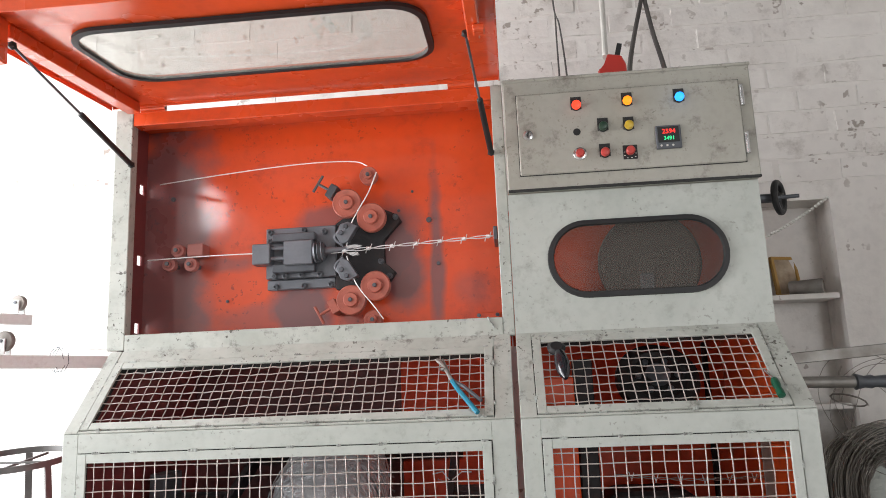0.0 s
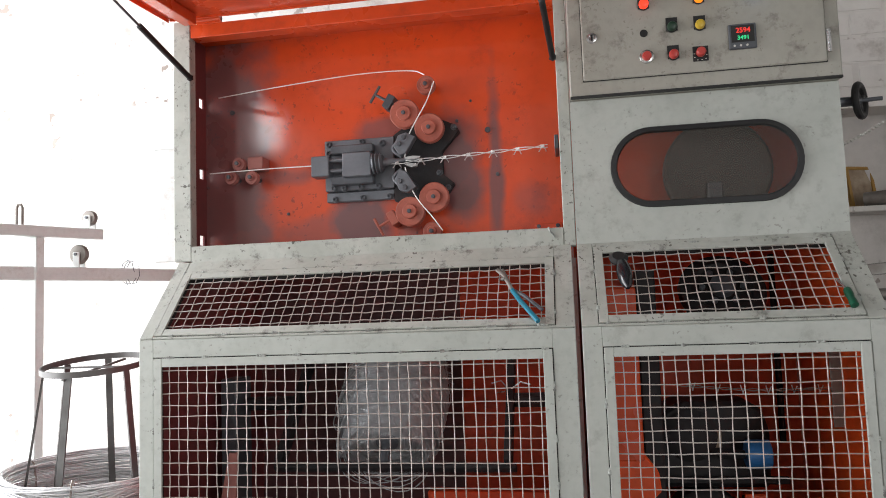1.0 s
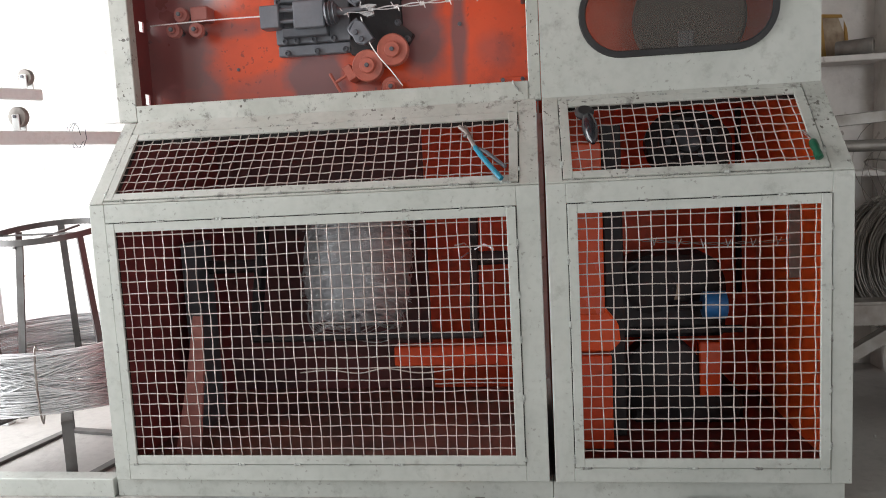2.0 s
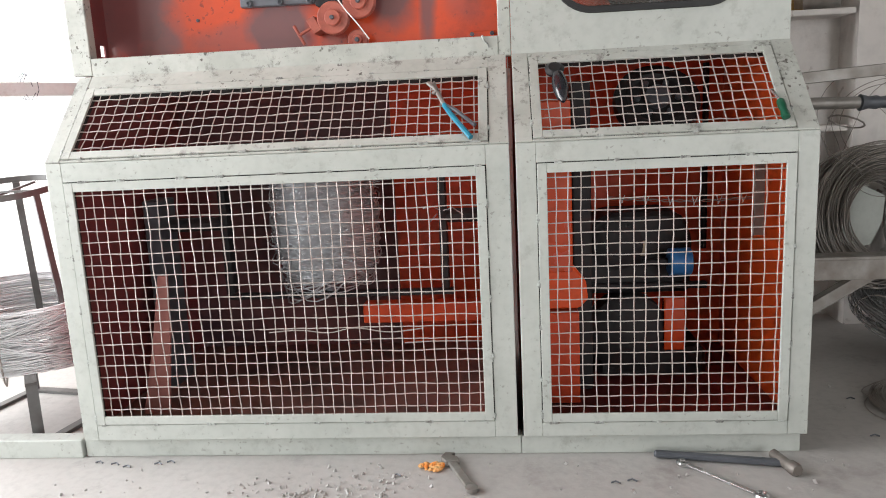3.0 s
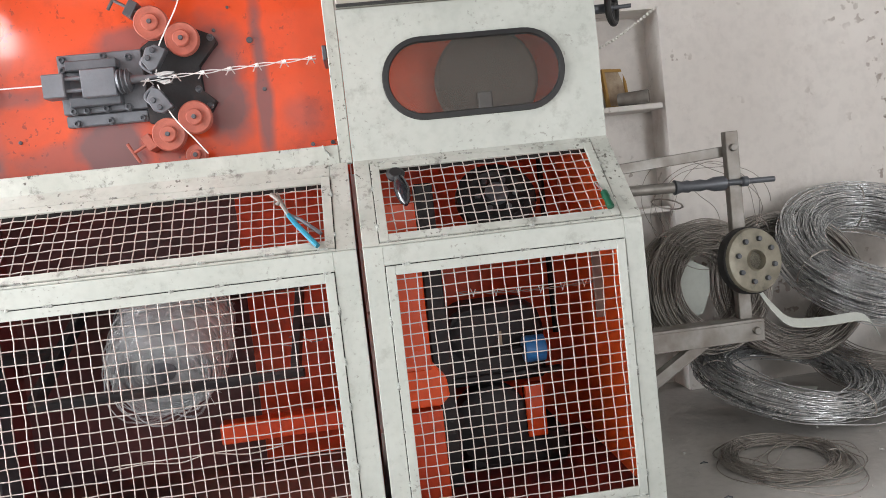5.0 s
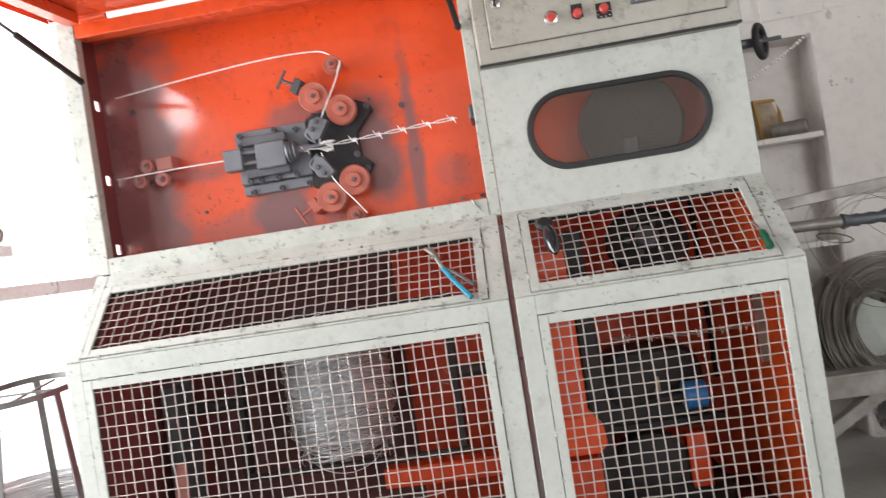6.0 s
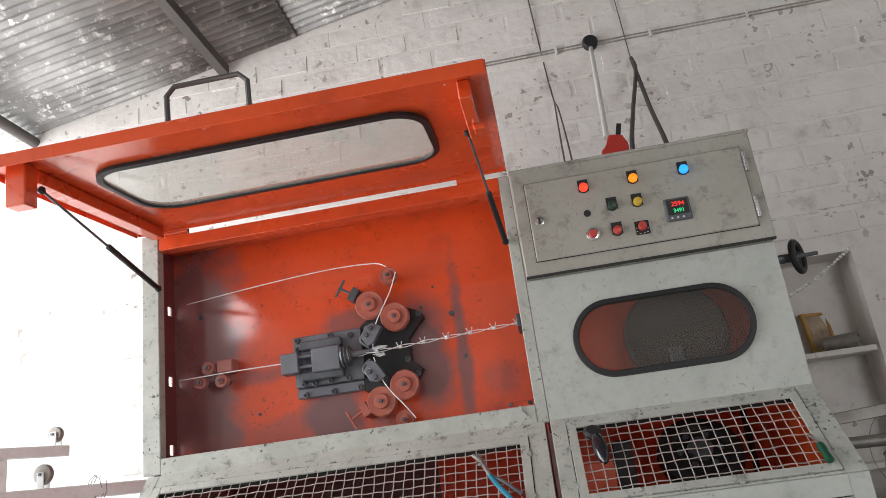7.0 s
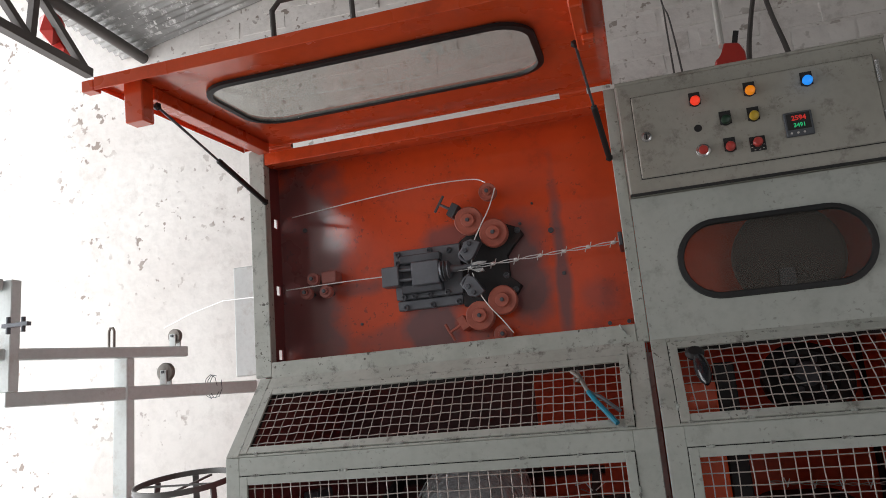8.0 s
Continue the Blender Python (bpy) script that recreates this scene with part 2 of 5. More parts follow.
STANDSTEEL = material("dark_scuffed_stand_steel", (0.13, 0.128, 0.125), 0.5, 0.4, second=(0.08, 0.075, 0.07), scale=14, amount=0.8, bump=0.06)
BLUEGRIP = material("blue_plastic_grip", (0.010, 0.20, 0.30), 0.35, bump=0.02)
BLUEPART = material("blue_painted_coupling", (0.03, 0.19, 0.50), 0.4, bump=0.02)
GREENGRIP = material("green_plastic_grip", (0.008, 0.085, 0.045), 0.3, bump=0.02)
REDPLASTIC = material("red_plastic", (0.50, 0.035, 0.025), 0.35, bump=0.02)
REDCAP = material("red_button_cap", (0.52, 0.06, 0.05), 0.35, bump=0.01)
GREENCAP = material("dark_green_button_cap", (0.02, 0.05, 0.03), 0.35, bump=0.01)
YELLOWCAP = material("yellow_button_cap", (0.62, 0.42, 0.04), 0.35, bump=0.01)
WHITEPLASTIC = material("white_plastic", (0.68, 0.66, 0.62), 0.4, bump=0.02)
CARD = material("aged_paper_print", (0.45, 0.36, 0.26), 0.7, second=(0.22, 0.15, 0.10), scale=22, amount=0.9, bump=0.02)
GILT = material("yellow_wooden_frame", (0.42, 0.24, 0.06), 0.5, bump=0.04)
CLOTH = material("white_strapping", (0.52, 0.55, 0.51), 0.8, bump=0.1)
LAMPRED = glow("lit_red_lens", (1.0, 0.05, 0.02), 2.6)
LAMPORANGE = glow("lit_amber_lens", (1.0, 0.28, 0.01), 2.0)
LAMPBLUE = glow("lit_blue_lens", (0.02, 0.30, 1.0), 3.0)
DIGITRED = glow("red_digits", (1.0, 0.05, 0.04), 1.6)
DIGITGREEN = glow("green_digits", (0.05, 0.9, 0.35), 1.2)
PANE = glass("dusty_pane", (0.92, 0.93, 0.92), dust=0.28)
TINT = glass("smoky_pane", (0.74, 0.72, 0.70), 0.08, dust=0.05)
ROTOR = material("dull_dark_cast_iron", (0.075, 0.068, 0.062), 0.6, second=(0.055, 0.05, 0.046), scale=6, amount=0.6, bump=0.0)
GREASEFLOOR = material("oily_black_red_floor_plate", (0.20, 0.028, 0.02), 0.5, second=(0.025, 0.014, 0.014), scale=4.5, amount=1.0, bump=0.06, dirt=(0.012, 0.010, 0.010), dirt_amount=0.8, dirt_scale=3)

# ---- mesh helpers ----


def box(bm, x0, x1, y0, y1, z0, z1, m=None):
    vs = [bm.verts.new((x, y, z)) for x in (x0, x1) for y in (y0, y1) for z in (z0, z1)]
    for f in ((0, 1, 3, 2), (4, 6, 7, 5), (0, 4, 5, 1), (2, 3, 7, 6), (0, 2, 6, 4), (1, 5, 7, 3)):
        bm.faces.new([vs[i] for i in f])
    if m:
        bmesh.ops.transform(bm, matrix=m, verts=vs)
    return vs


def prism(bm, outline, lo, hi, axis="y"):
    """A flat outline (two coordinates a point) drawn out from lo to hi along an axis."""
    def at(p, d):
        return {"x": (d, p[0], p[1]), "y": (p[0], d, p[1]), "z": (p[0], p[1], d)}[axis]
    a, b = [bm.verts.new(at(p, lo)) for p in outline], [bm.verts.new(at(p, hi)) for p in outline]
    k = len(outline)
    bm.faces.new(a), bm.faces.new(b[::-1])
    for i in range(k):
        bm.faces.new((a[i], b[i], b[(i + 1) % k], a[(i + 1) % k]))
    return a + b


def lathe(bm, profile, origin=(0, 0, 0), axis=(0, 0, 1), seg=24):
    """Rings (radius, distance along the axis), closed at both ends."""
    q = Vector((0, 0, 1)).rotation_difference(Vector(axis)).to_matrix()
    rings = []
    for r, d in profile:
        rings.append([bm.verts.new(Vector(origin) + q @ Vector((r * math.cos(2 * math.pi * i / seg), r * math.sin(2 * math.pi * i / seg), d))) for i in range(seg)])
    for a, b in zip(rings, rings[1:]):
        for i in range(seg):
            bm.faces.new((a[i], a[(i + 1) % seg], b[(i + 1) % seg], b[i]))
    bm.faces.new(rings[0][::-1]), bm.faces.new(rings[-1])
    return [v for r in rings for v in r]


def rod(bm, a, b, r, seg=10):
    a, b = Vector(a), Vector(b)
    return lathe(bm, [(r, 0), (r, (b - a).length)], a, (b - a).normalized(), seg)


def bar(bm, a, b, w, h, up=(0, 0, 1)):
    """A square bar from a to b, w wide across and h along up."""
    a, b = Vector(a), Vector(b)
    d = (b - a).normalized()
    s = d.cross(Vector(up)).normalized()
    u = s.cross(d)
    vs = [bm.verts.new(p + s * (i * w / 2) + u * (j * h / 2)) for p in (a, b) for i, j in ((-1, -1), (1, -1), (1, 1), (-1, 1))]
    for f in ((3, 2, 1, 0), (4, 5, 6, 7), (0, 1, 5, 4), (1, 2, 6, 5), (2, 3, 7, 6), (3, 0, 4, 7)):
        bm.faces.new([vs[i] for i in f])
    return vs


def tube(bm, pts, r, seg=6, closed=False):
    pts = [Vector(p) for p in pts]
    k, rings = len(pts), []
    side = None
    for i, p in enumerate(pts):
        if closed:
            d = pts[(i + 1) % k] - pts[i - 1]
        else:
            d = pts[min(i + 1, k - 1)] - pts[max(i - 1, 0)]
        d.normalize()
        if side is None:
            side = d.cross(Vector((0.31, 0.2, 0.93))).normalized()
        side = (side - d * side.dot(d)).normalized()
        up = d.cross(side)
        rings.append([bm.verts.new(p + side * (r * math.cos(2 * math.pi * j / seg)) + up * (r * math.sin(2 * math.pi * j / seg))) for j in range(seg)])
    for i in range(k if closed else k - 1):
        a, b = rings[i], rings[(i + 1) % k]
        for j in range(seg):
            bm.faces.new((a[j], a[(j + 1) % seg], b[(j + 1) % seg], b[j]))
    if not closed:
        bm.faces.new(rings[0][::-1]), bm.faces.new(rings[-1])


def smooth(pts, n=6):
    """Points along a Catmull-Rom curve through the given ones."""
    p = [Vector(q) for q in pts]
    p = [2 * p[0] - p[1]] + p + [2 * p[-1] - p[-2]]
    out = []
    for a, b, c, d in zip(p, p[1:], p[2:], p[3:]):
        for k in range(n):
            t = k / n
            out.append(0.5 * (2 * b + (c - a) * t + (2 * a - 5 * b + 4 * c - d) * t * t + (3 * b - a - 3 * c + d) * t ** 3))
    return out + [p[-2]]


def blob(bm, c, r, squash=(1, 1, 1), seg=8):
    vs = bmesh.ops.create_icosphere(bm, subdivisions=1, radius=1)["verts"]
    for v in vs:
        v.co = Vector(c) + Vector([v.co[i] * r * squash[i] for i in range(3)])


def rounded(x0, x1, z0, z1, r, seg=7):
    pts = []
    for cx, cz, a in ((x1 - r, z1 - r, 0), (x0 + r, z1 - r, 90), (x0 + r, z0 + r, 180), (x1 - r, z0 + r, 270)):
        for i in range(seg + 1):
            t = radians(a + 90 * i / seg)
            pts.append((cx + r * math.cos(t), cz + r * math.sin(t)))
    return pts


def framed_hole(bm, x0, x1, z0, z1, hole, lo, hi, axis="y"):
    """A plate from lo to hi with a rounded hole, joined ring to ring."""
    k = len(hole)
    cx, cz = sum(p[0] for p in hole) / k, sum(p[1] for p in hole) / k
    outer = []
    for px, pz in hole:
        dx, dz = px - cx, pz - cz
        s = min(((x1 - cx) if dx > 0 else (x0 - cx)) / dx if abs(dx) > 1e-6 else 1e9, ((z1 - cz) if dz > 0 else (z0 - cz)) / dz if abs(dz) > 1e-6 else 1e9)
        outer.append([cx + dx * s, cz + dz * s])
    for corner in ((x0, z0), (x1, z0), (x1, z1), (x0, z1)):
        min(outer, key=lambda p: (p[0] - corner[0]) ** 2 + (p[1] - corner[1]) ** 2)[:] = corner
    def at(p, d):
        return (p[0], d, p[1]) if axis == "y" else (p[0], p[1], d)
    ring = [[bm.verts.new(at(p, d)) for p in loop] for loop in (hole, outer) for d in (lo, hi)]
    hl, hh, ol, oh = ring
    for i in range(k):
        j = (i + 1) % k
        bm.faces.new((ol[i], ol[j], hl[j], hl[i])), bm.faces.new((oh[j], oh[i], hh[i], hh[j]))
        bm.faces.new((hl[i], hl[j], hh[j], hh[i])), bm.faces.new((ol[j], ol[i], oh[i], oh[j]))


def part(name, bm, mat, parent=None, label="", bevel=0.0, smooth=False):
    """Links a bmesh as one mesh object, under a thing or a part of one."""
    if bevel:
        bmesh.ops.bevel(bm, geom=list(bm.edges), offset=bevel, segments=1, affect="EDGES", clamp_overlap=True)
    bmesh.ops.recalc_face_normals(bm, faces=bm.faces)
    me = bpy.data.meshes.new(name)
    bm.to_mesh(me)
    bm.free()
    me.materials.append(mat)
    if smooth:
        for p in me.polygons:
            p.use_smooth = True
        me.set_sharp_from_angle(angle=radians(35))
    ob = new(name, me)
    ob.parent = parent
    if label:
        ob["label"] = label
    return ob


def make(name, mat, build, parent=None, label="", bevel=0.0, smooth=False):
    bm = bmesh.new()
    build(bm)
    return part(name, bm, mat, parent, label, bevel, smooth)


def thing(name, label, category, group="", kind="", at=(0, 0, 0)):
    ob = new(name)
    ob.location = at
    return tagged(ob, label, category, group, kind)


def single(name, mat, build, label, category, group="", kind="", bevel=0.0, smooth=False):
    return tagged(make(name, mat, build, None, "", bevel, smooth), label, category, group, kind)


def boxes(*rows):
    def build(bm):
        for r in rows:
            box(bm, *r)
    return build


def winding(name, mat, loops, r, parent=None, label=""):
    """One unbroken wire led through all the loops in turn, as a thin four-sided tube."""
    path = []
    for a, b in zip(loops, loops[1:] + loops[-1:]):
        k = len(a)
        f = np.clip((np.arange(k) / k - 0.6) / 0.4, 0, 1)[:, None]
        f = f * f * (3 - 2 * f)
        path.append(a * (1 - f) + b * f)
    pts = np.concatenate(path)
    d = np.gradient(pts, axis=0)
    d /= np.linalg.norm(d, axis=1)[:, None] + 1e-9
    ref = np.array((0.02, 0.03, 1.0))
    s = np.cross(d, ref)
    s /= np.linalg.norm(s, axis=1)[:, None] + 1e-9
    u = np.cross(s, d)
    ring = np.stack([pts + r * s, pts + r * u, pts - r * s, pts - r * u], 1).reshape(-1, 3)
    k = len(pts)
    faces = [(4 * i + q, 4 * i + 4 + q, 4 * i + 4 + (q + 1) % 4, 4 * i + (q + 1) % 4) for i in range(k - 1) for q in range(4)]
    me = bpy.data.meshes.new(name)
    me.from_pydata([tuple(p) for p in ring], [], faces)
    me.materials.append(mat)
    for p in me.polygons:
        p.use_smooth = True
    ob = new(name, me)
    ob.parent = parent
    if label:
        ob["label"] = label
    return ob


def coil_loops(seed, count, radius, spread, height, seg=44, wild=0.006, lean=0.012):
    """Loops of a wire coil lying flat about the z axis, heaped between z = 0 and its height."""
    rng = np.random.default_rng(seed)
    t = np.linspace(0, 2 * np.pi, seg, endpoint=False)
    loops = []
    for i in range(count):
        r = radius + rng.uniform(-spread, spread)
        z = rng.uniform(0.004, height)
        ph, w, tilt = rng.uniform(0, 6.28), rng.normal(0, wild), rng.normal(0, lean)
        ox, oy = rng.normal(0, wild * 1.2, 2)
        rr = r + w * np.sin(2 * t + ph) + 0.4 * w * np.sin(3 * t + 2 * ph)
        zz = np.clip(z + tilt * np.sin(t + ph) + 0.3 * w * np.sin(5 * t), 0.003, None)
        loops.append(np.stack([ox + rr * np.cos(t), oy + rr * np.sin(t), zz], 1))
    return loops


def place_coil(m, seed, count, radius, spread, height, mat, label, wire=0.0024, wild=0.005, ties=3, lean=0.008):
    c = thing("wire_coil", label, "wire coil", "wire coils")
    winding("winding", mat, coil_loops(seed, count, radius, spread, height, 48, wild, lean), wire, c)
    for k in range(ties):
        a = seed + 2.1 * k
        u = Vector((math.cos(a), math.sin(a), 0))
        loop = [u * (radius + (spread + 0.006) * math.cos(i * 0.5236)) + Vector((0, 0, height / 2 + (height / 2 + 0.006) * math.sin(i * 0.5236))) for i in range(12)]
        make("tie", DULLWIRE, lambda bm: tube(bm, loop, 0.003, 5, True), c, "twisted tie wire", smooth=True)
    c.matrix_world = m
    return c


def bolt(bm, p, r=0.006, h=0.006, axis=(0, -1, 0)):
    lathe(bm, [(r, 0), (r, h * 0.8), (r * 0.85, h)], p, axis, 10)


# ---- the shed ----
WY = 1.10          # face of the back wall
EAVE = -2.40


def roof_z(x):
    return 3.19 + 0.18 * x


def build_wall(bm):
    box(bm, -7.0, 0.78, WY, WY + 0.25, -0.05, 4.05)
    box(bm, 1.265, 4.0, WY, WY + 0.25, -0.05, 4.05)
    box(bm, 0.78, 1.265, WY, WY + 0.25, 1.56, 4.05)
    box(bm, 0.78, 1.265, WY + 0.15, WY + 0.25, -0.05, 1.56)


wall = single("wall_back", WALL, build_wall, "whitewashed brick back wall with flaking stained paint", "wall", kind="structure")
single("wall_right", WALL, boxes((4.0, 4.25, -5.8, WY + 0.25, -0.05, 4.05)), "whitewashed side wall of the shed", "wall", kind="structure")
# unseen wall; its left stretch is added to darken the panel's reflection
single("wall_front", WALL, boxes((-2.9, 2.3, -5.8, -5.55, -0.05, 4.05), (-3.3, -2.9, -5.8, -5.55, -0.05, 4.05), (-3.6, -3.3, -5.8, -5.55, -0.05, 2.8), (-3.6, -3.3, -5.8, -5.55, 3.6, 4.05), (-7.0, -3.6, -5.8, -5.55, -0.05, 4.05), (2.3, 3.7, -5.8, -5.55, 2.85, 4.05), (3.7, 4.0, -5.8, -5.55, -0.05, 4.05)), "plain unseen front wall with an added doorway and high window", "wall", kind="structure")
single("floor", FLOOR, boxes((-3.0, 4.0, -5.8, WY + 0.2, -0.08, 0.0)), "dusty grey concrete workshop floor", "floor", kind="structure")
single("ground", EARTH, lambda bm: box(bm, -400, 400, -400, 400, -0.4, -0.06), "bare dry ground outside the shed", "ground", kind="structure")


def build_roof(bm):
    # corrugations run with the slope, along x
    pitch, amp, ys = 0.046, 0.0075, []
    y = -5.9
    while y < WY:
        ys.append(y)
        y += pitch / 6
    for lo, hi, lift in ((EAVE, -0.9, 0.0), (-1.0, 1.3, 0.008), (1.2, 4.1, 0.016)):
        rows = []
        for x in (lo, hi):
            rows.append([bm.verts.new((x, yy, roof_z(x) + 0.012 + lift + amp * math.cos(2 * math.pi * yy / pitch))) for yy in ys])
        for i in range(len(ys) - 1):
            bm.faces.new((rows[0][i], rows[1][i], rows[1][i + 1], rows[0][i + 1]))


roof = single("ceiling", ROOF, build_roof, "weathered corrugated roof sheets over the workshop", "roof", kind="structure", smooth=True)
sol = roof.modifiers.new("thick", "SOLIDIFY")
sol.thickness = 0.002

for px in (-1.28, -0.2, 0.95, 2.1, 3.2):
    single("purlin", RAFTER, lambda bm: bar(bm, (px, -5.7, roof_z(px) - 0.026), (px, WY, roof_z(px) - 0.026), 0.045, 0.05), "dark steel roof purlin", "purlin", "purlins")


def build_truss():
    t = thing("roof_truss", "dark welded steel lattice truss under the eave", "truss")
    x, zt, zb = -2.28, roof_z(-2.28) - 0.03, roof_z(-2.28) - 0.275
    make("top_chord", RAFTER, lambda bm: rod(bm, (x, -4.8, zt), (x, WY, zt), 0.027, 12), t, smooth=True)
    make("bottom_chord", RAFTER, lambda bm: bar(bm, (x, -4.8, zb), (x, 0.72, zb), 0.04, 0.04), t)
    y = 0.70
    while y > -4.5:
        make("web", RAFTER, lambda bm: bar(bm, (x, y, zb), (x, y - 0.30, zt), 0.03, 0.03), t)
        make("web", RAFTER, lambda bm: bar(bm, (x, y - 0.30, zt), (x, y - 0.32, zb), 0.03, 0.03), t)
        make("web", RAFTER, lambda bm: bar(bm, (x, y - 0.32, zb), (x, y - 0.62, zt), 0.03, 0.03), t)
        y -= 0.62
    return t


build_truss()
single("plastic_bag", REDPLASTIC, lambda bm: (blob(bm, (-2.33, 0.55, 2.66), 0.085, (0.6, 0.8, 1)), blob(bm, (-2.34, 0.62, 2.60), 0.07, (0.7, 0.8, 0.8))), "orange-red plastic bag tucked into the roof truss", "bag", smooth=True)

# ---- the left machine cabinet ----
XL0, XL1, XR0, XR1 = -1.185, -0.015, 0.0, 0.70
YU, ZC, ZU, ZB, BACK = 0.21, 0.805, 1.027, 0.056, 0.86
SL = math.hypot(YU, ZU - ZC)
SLOPE = Matrix.Translation((0, 0, ZC)) @ Matrix.Rotation(math.atan2(ZU - ZC, YU), 4, "X")   # local: x, along the slope, outwards
UPRIGHT = Matrix.Rotation(radians(90), 4, "X")                                              # local: x, up, outwards (towards -y)


def wire_panel(name, parent, m, x0, x1, v0, v1, seed, label, cell=0.0300, rise=0.0295):
    """A woven wire grid behind a frame, about 30 mm a cell, each wire a little wavy."""
    rng = random.Random(seed)
    bm = bmesh.new()
    nx, nv = round((x1 - x0) / cell), round((v1 - v0) / rise)
    dx, dv, r = (x1 - x0) / nx, (v1 - v0) / nv, 0.0015
    for i in range(nx + 1):
        x, off = x0 + (i - 0.35 + rng.uniform(-0.06, 0.06)) * dx, rng.uniform(-0.002, 0.002)
        if x < x0 - 0.01:
            continue
        tube(bm, [m @ Vector((x + off * math.sin(j * 0.5 + i), v0 - 0.012 + (v1 - v0 + 0.024) * j / (2 * nv), -0.006 + 0.0016 * math.cos(math.pi * (j / 2 + i)))) for j in range(2 * nv + 1)], r, 5)
    for k in range(nv + 1):
        v, off = v0 + (k - 0.4 + rng.uniform(-0.06, 0.06)) * dv, rng.uniform(-0.0015, 0.0015)
        if v < v0 - 0.01:
            continue
        tube(bm, [m @ Vector((x0 - 0.012 + (x1 - x0 + 0.024) * j / (2 * nx), v + off * math.sin(j * 0.4 + k), -0.006 - 0.0016 * math.cos(math.pi * (j / 2 + k)))) for j in range(2 * nx + 1)], r, 5)
    return part(name, bm, MESHWIRE, parent, label, smooth=True)


def welded_frame(parent, m, x0, x1, v0, v1, ox0, ox1, ov0, ov1, seed, paint=GREY):
    """Angle-iron surround (outer) with flat clamp strips (inner) tacked over the grid: dark slits and weld beads between."""
    rng = random.Random(seed)
    g, w = 0.0021, 0.023
    ix0, ix1, iv0, iv1 = x0 - w, x1 + w, v0 - w, v1 + w

    def out(*b):
        def build(bm):
            vs = box(bm, *b)
            bmesh.ops.transform(bm, matrix=m, verts=vs)
        return build
    for b in ((ox0, ix0 - g, ov0, ov1, -0.035, 0.0), (ix1 + g, ox1, ov0, ov1, -0.035, 0.0), (ix0 - g, ix1 + g, ov0, iv0 - g, -0.035, 0.0), (ix0 - g, ix1 + g, iv1 + g, ov1, -0.035, 0.0)):
        make("frame_bar", paint, out(*b), parent, bevel=0.0015)
    for b in ((ix0, x0, iv0, iv1, -0.004, 0.003), (x1, ix1, iv0, iv1, -0.004, 0.003), (x0, x1, iv0, v0, -0.004, 0.0025), (x0, x1, v1, iv1, -0.004, 0.0025)):
        make("clamp_strip", paint, out(*b), parent, bevel=0.001)
    make("seam_backing", SEAM, lambda bm: [bmesh.ops.transform(bm, matrix=m, verts=box(bm, *b)) for b in ((ix0 - 0.008, ix0 + 0.01, iv0, iv1, -0.03, -0.010), (ix1 - 0.01, ix1 + 0.008, iv0, iv1, -0.03, -0.010), (ix0, ix1, iv0 - 0.008, iv0 + 0.01, -0.03, -0.012), (ix0, ix1, iv1 - 0.01, iv1 + 0.008, -0.03, -0.012))], parent)

    def beads(bm):
        def along(a, b, fixed, vertical):
            d = a + rng.uniform(0.01, 0.05)
            while d < b:
                for q in range(rng.choice((2, 3, 4))):
                    p = (fixed, d + q * 0.006) if vertical else (d + q * 0.006, fixed)
                    blob(bm, m @ Vector((p[0] + rng.uniform(-0.001, 0.001), p[1], 0.001)), rng.uniform(0.0035, 0.0056), (1, 0.8, 1))
                d += rng.uniform(0.10, 0.16)
        along(ix0, ix1, iv0 - g / 2, False), along(ix0, ix1, iv1 + g / 2, False)
        along(iv0, iv1, ix0 - g / 2, True), along(iv0, iv1, ix1 + g / 2, True)
    tagged(make("weld_seam", WELD, beads, parent, smooth=True), kind="stuff")


